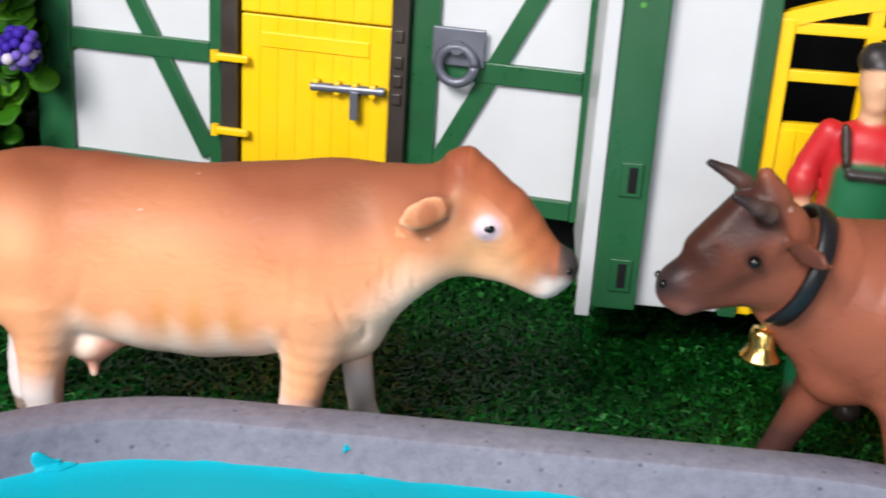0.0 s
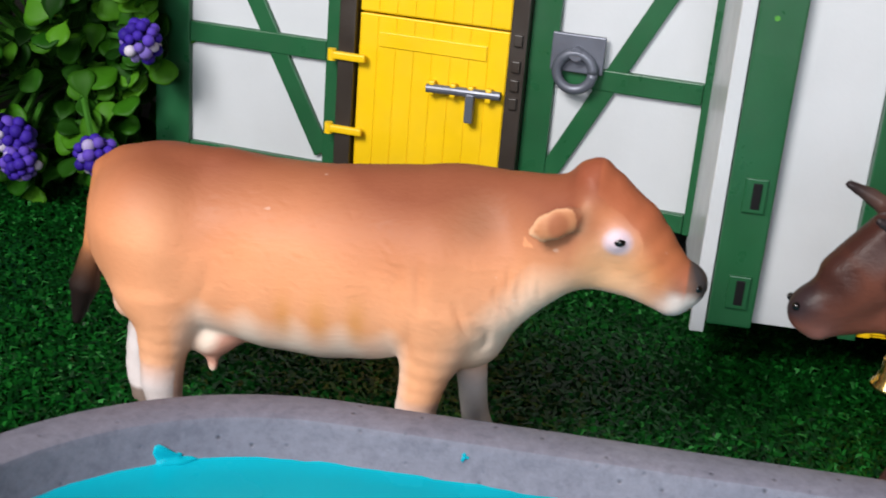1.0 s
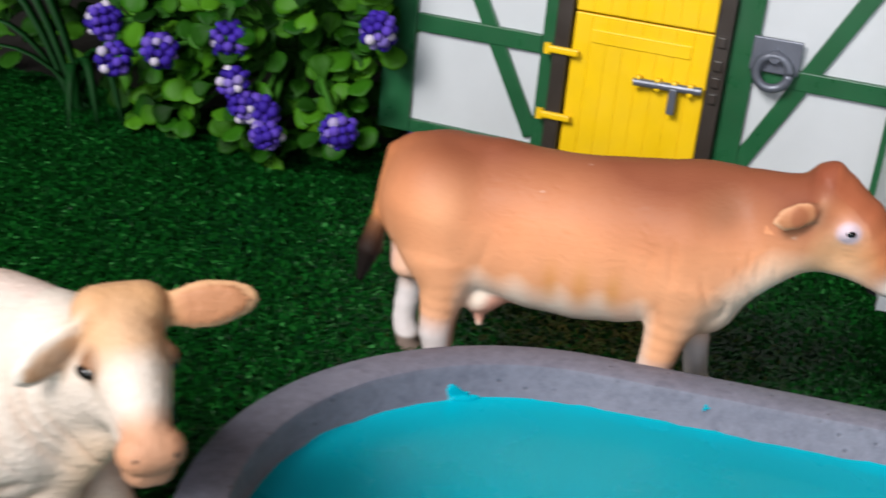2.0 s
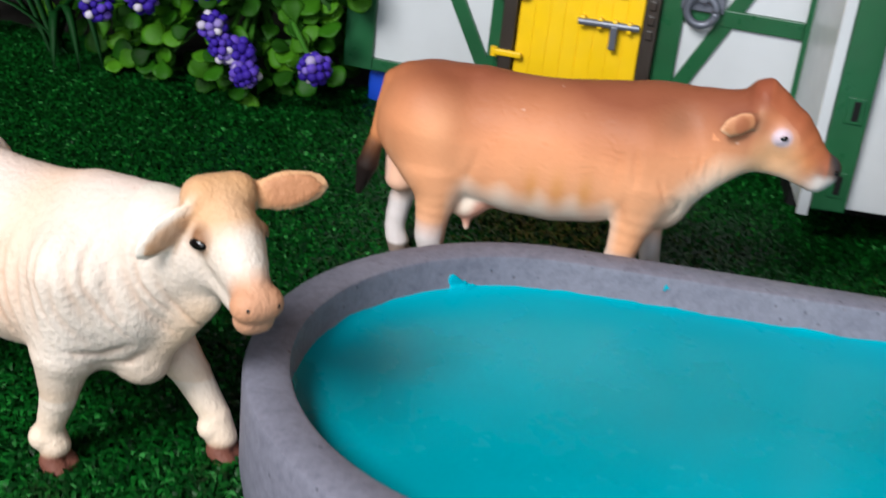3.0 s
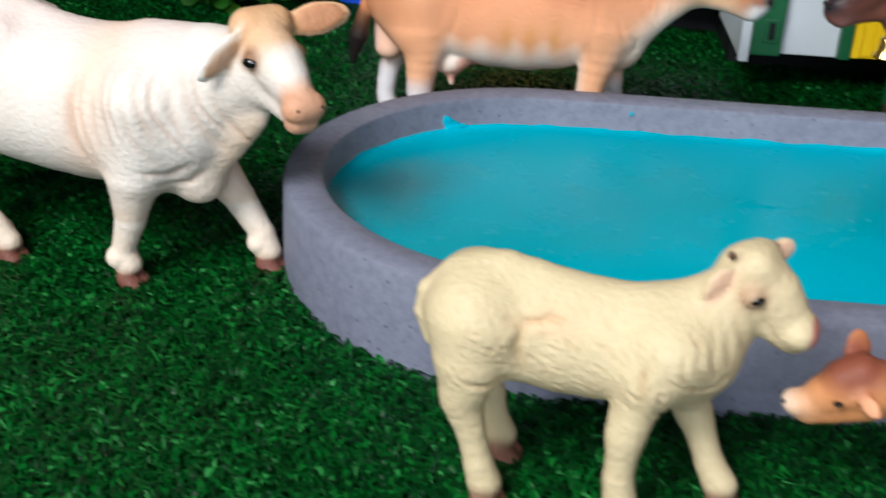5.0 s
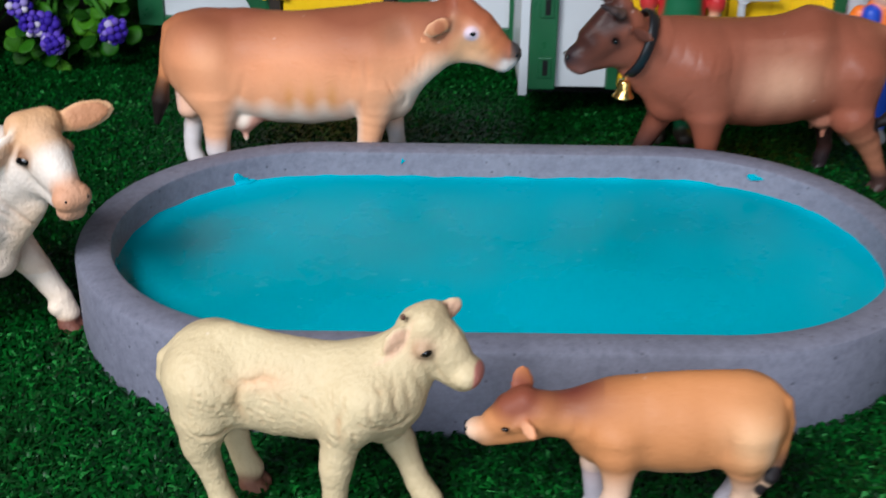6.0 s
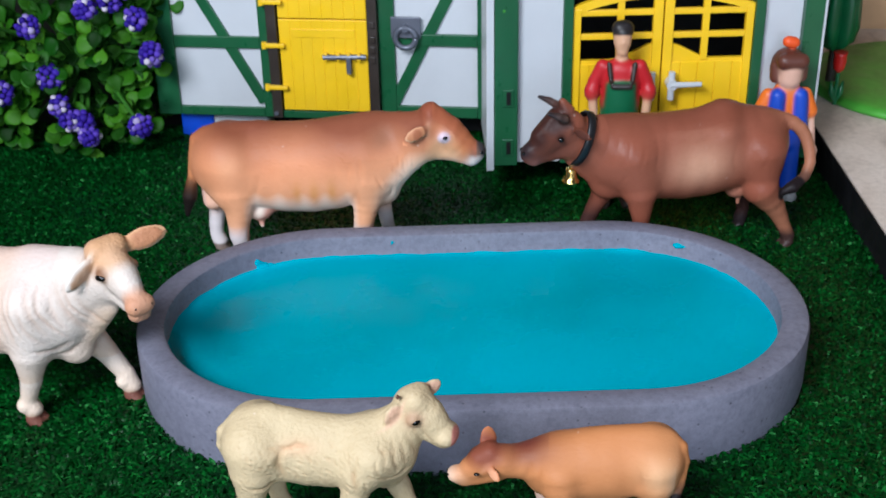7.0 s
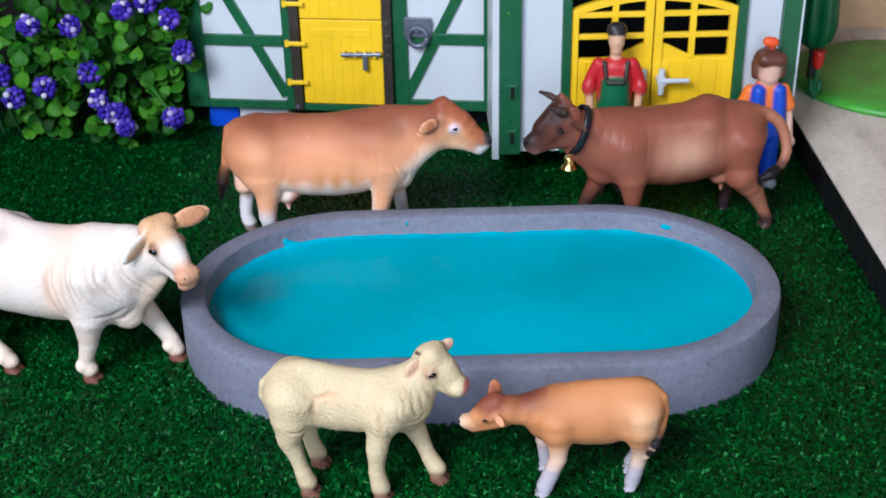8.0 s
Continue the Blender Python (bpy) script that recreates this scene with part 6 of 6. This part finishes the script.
def woman():
    c = Clay(0.00055, 0.6, 1.0)
    skin, orange, blue, hair = (0.66, 0.40, 0.30), (0.75, 0.16, 0.012), (0.010, 0.060, 0.46), (0.105, 0.032, 0.020)
    for w in (-1, 1):
        c.limb((0, w * 0.0042, 0.030), (0, w * 0.0046, 0.008), 0.0044, 0.0042, blue, melt=0.002, edge=0.0006)
        c.limb((0, w * 0.0046, 0.0040), (-0.004, w * 0.0048, 0.0038), 0.0040, 0.0038, (0.30, 0.30, 0.30), melt=0.001, edge=0.0005)
        c.limb((0, w * 0.0082, 0.0520), (0, w * 0.0112, 0.0440), 0.0032, 0.0036, orange, melt=0.001, edge=0.0004)
        c.limb((0, w * 0.0114, 0.0430), (-0.003, w * 0.0124, 0.0290), 0.0023, 0.0021, skin, melt=0.0005, edge=0.0004)
        c.ball((-0.004, w * 0.0126, 0.0262), 0.0030, skin, melt=0.001, edge=0.0004)
        c.limb((-0.0030, w * 0.0050, 0.0525), (-0.0036, w * 0.0056, 0.0390), 0.0034, 0.0040, blue, melt=0.0006, edge=0.0003)
    c.limb((0, 0, 0.0425), (0, 0, 0.0540), 0.0054, 0.0046, orange, 1.35, (0, 1, 0), 0.001, edge=0.0004)
    c.limb((0, 0, 0.0300), (0, 0, 0.0365), 0.0060, 0.0058, blue, 1.35, (0, 1, 0), 0.001, edge=0.0004)
    c.chain([(-0.0010, 0, 0.0540, 0.0026), (-0.0010, 0, 0.0600, 0.0052), (-0.0008, 0, 0.0640, 0.0058)], skin, melt=0.001, edge=0.0004)
    c.ball((0.0022, 0, 0.0655), 0.0075, hair, melt=0.0006, edge=0.0003)
    c.limb((-0.0035, -0.0036, 0.0685), (-0.0035, 0.0036, 0.0685), 0.0036, 0.0036, hair, melt=0.0010, edge=0.0003)
    for w in (-1, 1):
        c.limb((0.0010, w * 0.0056, 0.0650), (0.0005, w * 0.0058, 0.0600), 0.0030, 0.0026, hair, melt=0.0010, edge=0.0003)
    c.limb((0.0012, -0.0012, 0.0755), (0.0012, 0.0014, 0.0760), 0.0026, 0.0026, (0.72, 0.085, 0.012), melt=0.0006, edge=0.0003)
    me = c.mesh("woman_doll", COAT_DOLL)
    return stand(me, "toy_doll", (0.1676, 0.2698), 98, "toy woman doll with brown hair, blue waistcoat and orange sleeves", "toy doll", "toy dolls", 0.95)


farmer()
woman()


# ---------------------------------------------------------------- collar and bell
def collar():
    o = thing("cow_collar", "black collar with a brass bell round the brown cow's neck", "collar", pose(0.1165, 0.2185, 0, 0, 0, -162))
    mid, up, half_u, half_w = Vector((0.0392, 0.0022, 0.0545)), Vector((-0.0035, 0, 0.0100)), 0.0104, 0.0079
    axis_u = up.normalized()
    axis_w = Vector((0, 1, 0))
    along = axis_u.cross(axis_w).normalized()
    b = bmesh.new()
    n, rings = 48, []
    for i in range(n):
        a = 2 * math.pi * i / n
        c = mid + axis_u * math.cos(a) * half_u + axis_w * math.sin(a) * half_w
        out = (axis_u * math.cos(a) / half_u + axis_w * math.sin(a) / half_w).normalized()
        rings.append([b.verts.new(c + along * p + out * q) for p, q in ((-0.0015, -0.0006), (0.0015, -0.0006), (0.0016, 0.0002), (0.0012, 0.0006), (-0.0012, 0.0006), (-0.0016, 0.0002))])
    for i in range(n):
        lo, hi = rings[i], rings[(i + 1) % n]
        for k in range(6):
            b.faces.new((lo[k], lo[(k + 1) % 6], hi[(k + 1) % 6], hi[k]))
    bmesh.ops.recalc_face_normals(b, faces=b.faces[:])
    part("strap", b, LEATHER, o, smooth=True)
    foot = mid - axis_u * (half_u + 0.0004)
    part("loop", rod(foot, foot - Vector((0, 0, 0.0022)), 0.0008), BRASS, o)
    prof = [(0.0006, 0.0), (0.0018, -0.0002), (0.0021, -0.0010), (0.0022, -0.0030), (0.0026, -0.0044), (0.0034, -0.0054), (0.0035, -0.0058), (0.0030, -0.0057), (0.0020, -0.0040), (0.0004, -0.0038)]
    bell = part("bell", lathe(prof[::-1], 28, Matrix.Translation(foot - Vector((0, 0, 0.0014)))), BRASS, o, "shiny brass bell", smooth=True)
    b = bmesh.new()
    bmesh.ops.create_icosphere(b, subdivisions=2, radius=0.0010, matrix=Matrix.Translation(foot - Vector((0, 0, 0.0068))))
    part("clapper", b, BRASS, bell, smooth=True)
    return o


collar()


# ---------------------------------------------------------------- the flowering bush
def leaf_mesh(seed, length=0.0095, width=0.0080):
    """A rounded spoon-shaped leaf on a short stalk."""
    rnd = random.Random(seed)
    b = bmesh.new()
    rows = []
    for s, w in ((0.0, 0.05), (0.18, 0.07), (0.34, 0.26), (0.5, 0.43), (0.68, 0.50), (0.84, 0.44), (0.95, 0.28), (1.0, 0.08)):
        lift = 0.0016 * math.sin(s * 2.6) + rnd.uniform(-1, 1) * 0.0002
        rows.append([b.verts.new((k * w * width, s * length, lift + 0.0006 * abs(k) * (w > 0.2))) for k in (-1, -0.5, 0, 0.5, 1)])
    for lo, hi in zip(rows, rows[1:]):
        for k in range(4):
            b.faces.new((lo[k], lo[k + 1], hi[k + 1], hi[k]))
    ext = bmesh.ops.extrude_face_region(b, geom=b.faces[:])["geom"]
    bmesh.ops.translate(b, verts=[v for v in ext if isinstance(v, bmesh.types.BMVert)], vec=(0, 0, 0.0004))
    bmesh.ops.recalc_face_normals(b, faces=b.faces[:])
    return b


def as_mesh(name, b, material):
    me = bpy.data.meshes.new(name)
    b.to_mesh(me)
    b.free()
    me.materials.append(material)
    me.polygons.foreach_set("use_smooth", [True] * len(me.polygons))
    return me


def flower_bush():
    o = thing("flower_bush", "leafy green artificial bush with violet berry-like flower heads", "bush", pose(-0.165, 0.325, 0.0))
    back = o.matrix_world.inverted()
    rnd = random.Random(7)
    leaves = [as_mesh("leaf", leaf_mesh(k, 0.0090 + 0.0007 * k, 0.0078 + 0.0006 * k), LEAF) for k in range(3)]
    # flower heads: a knob of small round buds
    heads = []
    for k in range(3):
        b = bmesh.new()
        r2 = random.Random(40 + k)
        for i in range(30):
            z = 1 - 2 * (i + 0.5) / 30
            a = i * 2.39996 + k
            d = Vector((math.sqrt(1 - z * z) * math.cos(a), math.sqrt(1 - z * z) * math.sin(a), z))
            bmesh.ops.create_icosphere(b, subdivisions=2, radius=0.0017 * r2.uniform(0.8, 1.2), matrix=Matrix.Translation(d * (0.0045 + r2.uniform(-0.0006, 0.0006))))
        heads.append(as_mesh("flower_head", b, PETAL))
    blooms = [(-0.1167, 0.3025, 0.0546), (-0.1190, 0.2810, 0.0272), (-0.1468, 0.2880, 0.0185), (-0.1560, 0.2900, 0.0260), (-0.1600, 0.2900, 0.0330), (-0.1520, 0.2930, 0.0240), (-0.1651, 0.2950, 0.0453), (-0.1708, 0.2950, 0.0693), (-0.1924, 0.2950, 0.0696), (-0.1873, 0.2900, 0.0388), (-0.2042, 0.2900, 0.0329), (-0.1441, 0.2980, 0.0769), (-0.1205, 0.2980, 0.0729), (-0.1340, 0.3050, 0.0790), (-0.1240, 0.3000, 0.0870), (-0.2150, 0.3000, 0.0420), (-0.1600, 0.3000, 0.0900), (-0.1850, 0.3000, 0.0950)]
    core = Vector((-0.165, 0.345, 0.030))
    stems = bmesh.new()
    for k, p in enumerate(blooms):
        p = Vector(p)
        head = new("flower_head", heads[k % 3])
        head.parent = o
        head.matrix_basis = back @ Matrix.Translation(p) @ pose(0, 0, 0, rnd.uniform(0, 360), rnd.uniform(0, 360), 0) @ Matrix.Scale(rnd.uniform(0.9, 1.1), 4)
        tube([back @ core, back @ (core.lerp(p, 0.6) + Vector((0, 0, 0.006))), back @ p], [0.0012, 0.0010, 0.0008], 6, stems)
    tips = []
    for _ in range(70):
        x, z = rnd.uniform(-0.212, -0.118), rnd.uniform(0.012, 0.112)
        y = 0.300 + 0.030 * ((x + 0.165) / 0.05) ** 2 * 0.5 + rnd.uniform(-0.004, 0.022) + max(0, z - 0.06) * 0.25
        tips.append(Vector((x, y, z)))
        tube([back @ core, back @ (core.lerp(tips[-1], 0.6) + Vector((0, 0, 0.004))), back @ tips[-1]], [0.0011, 0.0008, 0.0005], 5, stems)
    part("stem", stems, STALK, o)
    placed = 0
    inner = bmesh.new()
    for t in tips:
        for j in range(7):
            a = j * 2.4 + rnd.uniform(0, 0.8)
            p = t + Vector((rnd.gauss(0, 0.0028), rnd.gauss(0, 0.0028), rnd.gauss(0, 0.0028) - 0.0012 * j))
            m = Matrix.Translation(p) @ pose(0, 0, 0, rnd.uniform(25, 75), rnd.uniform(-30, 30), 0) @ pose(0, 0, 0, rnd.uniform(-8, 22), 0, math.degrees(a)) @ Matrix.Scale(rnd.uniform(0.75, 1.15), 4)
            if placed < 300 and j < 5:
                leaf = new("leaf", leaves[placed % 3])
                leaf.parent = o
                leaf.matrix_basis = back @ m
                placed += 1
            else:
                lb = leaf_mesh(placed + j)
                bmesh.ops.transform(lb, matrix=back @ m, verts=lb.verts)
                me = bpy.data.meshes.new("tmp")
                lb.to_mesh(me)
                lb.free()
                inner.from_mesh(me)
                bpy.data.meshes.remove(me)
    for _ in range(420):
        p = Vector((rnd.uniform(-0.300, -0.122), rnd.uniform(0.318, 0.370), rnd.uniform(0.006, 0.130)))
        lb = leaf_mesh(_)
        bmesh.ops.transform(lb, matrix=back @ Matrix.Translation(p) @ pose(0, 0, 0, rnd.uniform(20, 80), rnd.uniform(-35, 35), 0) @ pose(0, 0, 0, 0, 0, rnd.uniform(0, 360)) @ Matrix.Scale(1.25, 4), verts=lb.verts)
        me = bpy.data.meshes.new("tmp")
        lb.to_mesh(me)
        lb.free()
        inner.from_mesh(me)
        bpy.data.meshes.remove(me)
    tagged(part("inner_foliage", inner, LEAF_SHADED, o, smooth=True), kind="stuff")
    o.matrix_world = pose(-0.166, 0.328, -0.002)
    return o


flower_bush()


def strap_plant():
    o = thing("strap_leaf_plant", "long narrow dark green artificial leaves beside the bush", "plant", pose(-0.235, 0.315, 0.0))
    rnd = random.Random(3)
    ways = [((0.020, -0.018, 0.004), 0.030), ((0.026, -0.012, 0.004), 0.034), ((0.014, -0.026, 0.004), 0.028), ((-0.055, -0.010, 0.016), 0.030), ((-0.060, 0.004, 0.028), 0.040), ((-0.050, -0.018, 0.010), 0.024), ((-0.045, 0.010, 0.035), 0.040), ((-0.062, 0.012, 0.040), 0.040)]
    for (x, y, z), arch in ways:
        b = bmesh.new()
        rows = []
        n = 10
        end = Vector((x, y, z))
        root = Vector((rnd.uniform(-0.004, 0.004), rnd.uniform(-0.003, 0.003), 0.004))
        side = Vector((-end.y, end.x, 0)).normalized()
        for i in range(n):
            s = i / (n - 1)
            p = root.lerp(end, s) + Vector((0, 0, arch * 4 * s * (1 - s) * 0.7))
            w = 0.0026 * (1 - s) ** 0.45 * (0.5 + min(1, 3 * s) * 0.5) + 0.0001
            rows.append([b.verts.new(p - side * w), b.verts.new(p - Vector((0, 0, 0.0006))), b.verts.new(p + side * w), b.verts.new(p + Vector((0, 0, 0.0002)))])
        for lo, hi in zip(rows, rows[1:]):
            for k in range(4):
                b.faces.new((lo[k], lo[(k + 1) % 4], hi[(k + 1) % 4], hi[k]))
        bmesh.ops.recalc_face_normals(b, faces=b.faces[:])
        part("leaf", b, STRAP, o, smooth=True)
    return o


strap_plant()


# ---------------------------------------------------------------- the artificial grass
def turf(count):
    rng = np.random.default_rng(5)
    x, y = rng.uniform(-0.40, 0.23, count), rng.uniform(-0.10, 0.344, count)
    a = math.radians(T_TURN)
    u = (x - T_MID[0]) * math.cos(a) + (y - T_MID[1]) * math.sin(a)
    v = -(x - T_MID[0]) * math.sin(a) + (y - T_MID[1]) * math.cos(a)
    out = np.hypot(np.maximum(np.abs(u) - T_HALF, 0), v) > T_R + 0.0006
    out &= ~((x > 0.1899 - (y - 0.33) * 0.055) & (y > -0.3))
    out &= ~((x > 0.047) & (y > 0.304 + (x - 0.047) * 0.09))
    x, y = x[out], y[out]
    n = len(x)
    turn, lean = rng.uniform(0, 2 * np.pi, n), rng.uniform(0.9, 2.3, n)
    high, wide = rng.uniform(0.0016, 0.0034, n), rng.uniform(0.00030, 0.00060, n)
    d = np.stack([np.cos(turn), np.sin(turn), np.zeros(n)], 1)
    s = np.stack([-np.sin(turn), np.cos(turn), np.zeros(n)], 1)
    root = np.stack([x, y, np.zeros(n)], 1)
    up = np.array([0, 0, 1.0])
    mid = root + d * (0.30 * high * lean)[:, None] + up * (0.85 * high)[:, None]
    tip = root + d * (high * lean)[:, None] + up * (high * (1.05 - 0.36 * lean))[:, None]
    twist = rng.uniform(-0.9, 0.9, n)[:, None]
    s2 = s + d * twist
    verts = np.stack([root - s * wide[:, None], root + s * wide[:, None], mid - s2 * wide[:, None], mid + s2 * wide[:, None], tip], 1).reshape(-1, 3)
    i = np.arange(n)[:, None] * 5
    quad = (i + np.array([[0, 1, 3, 2]])).ravel()
    tri = (i + np.array([[2, 3, 4]])).ravel()
    me = bpy.data.meshes.new("grass")
    me.vertices.add(len(verts))
    me.vertices.foreach_set("co", verts.astype(np.float32).ravel())
    me.loops.add(n * 7)
    me.loops.foreach_set("vertex_index", np.concatenate([quad, tri]).astype(np.int32))
    me.polygons.add(n * 2)
    me.polygons.foreach_set("loop_start", np.concatenate([np.arange(n) * 4, n * 4 + np.arange(n) * 3]).astype(np.int32))
    me.update(calc_edges=True)
    me.materials.append(TURF)
    ob = new("grass", me)
    return tagged(ob, "short curly dark green artificial grass", "grass", kind="stuff")


turf(400000)
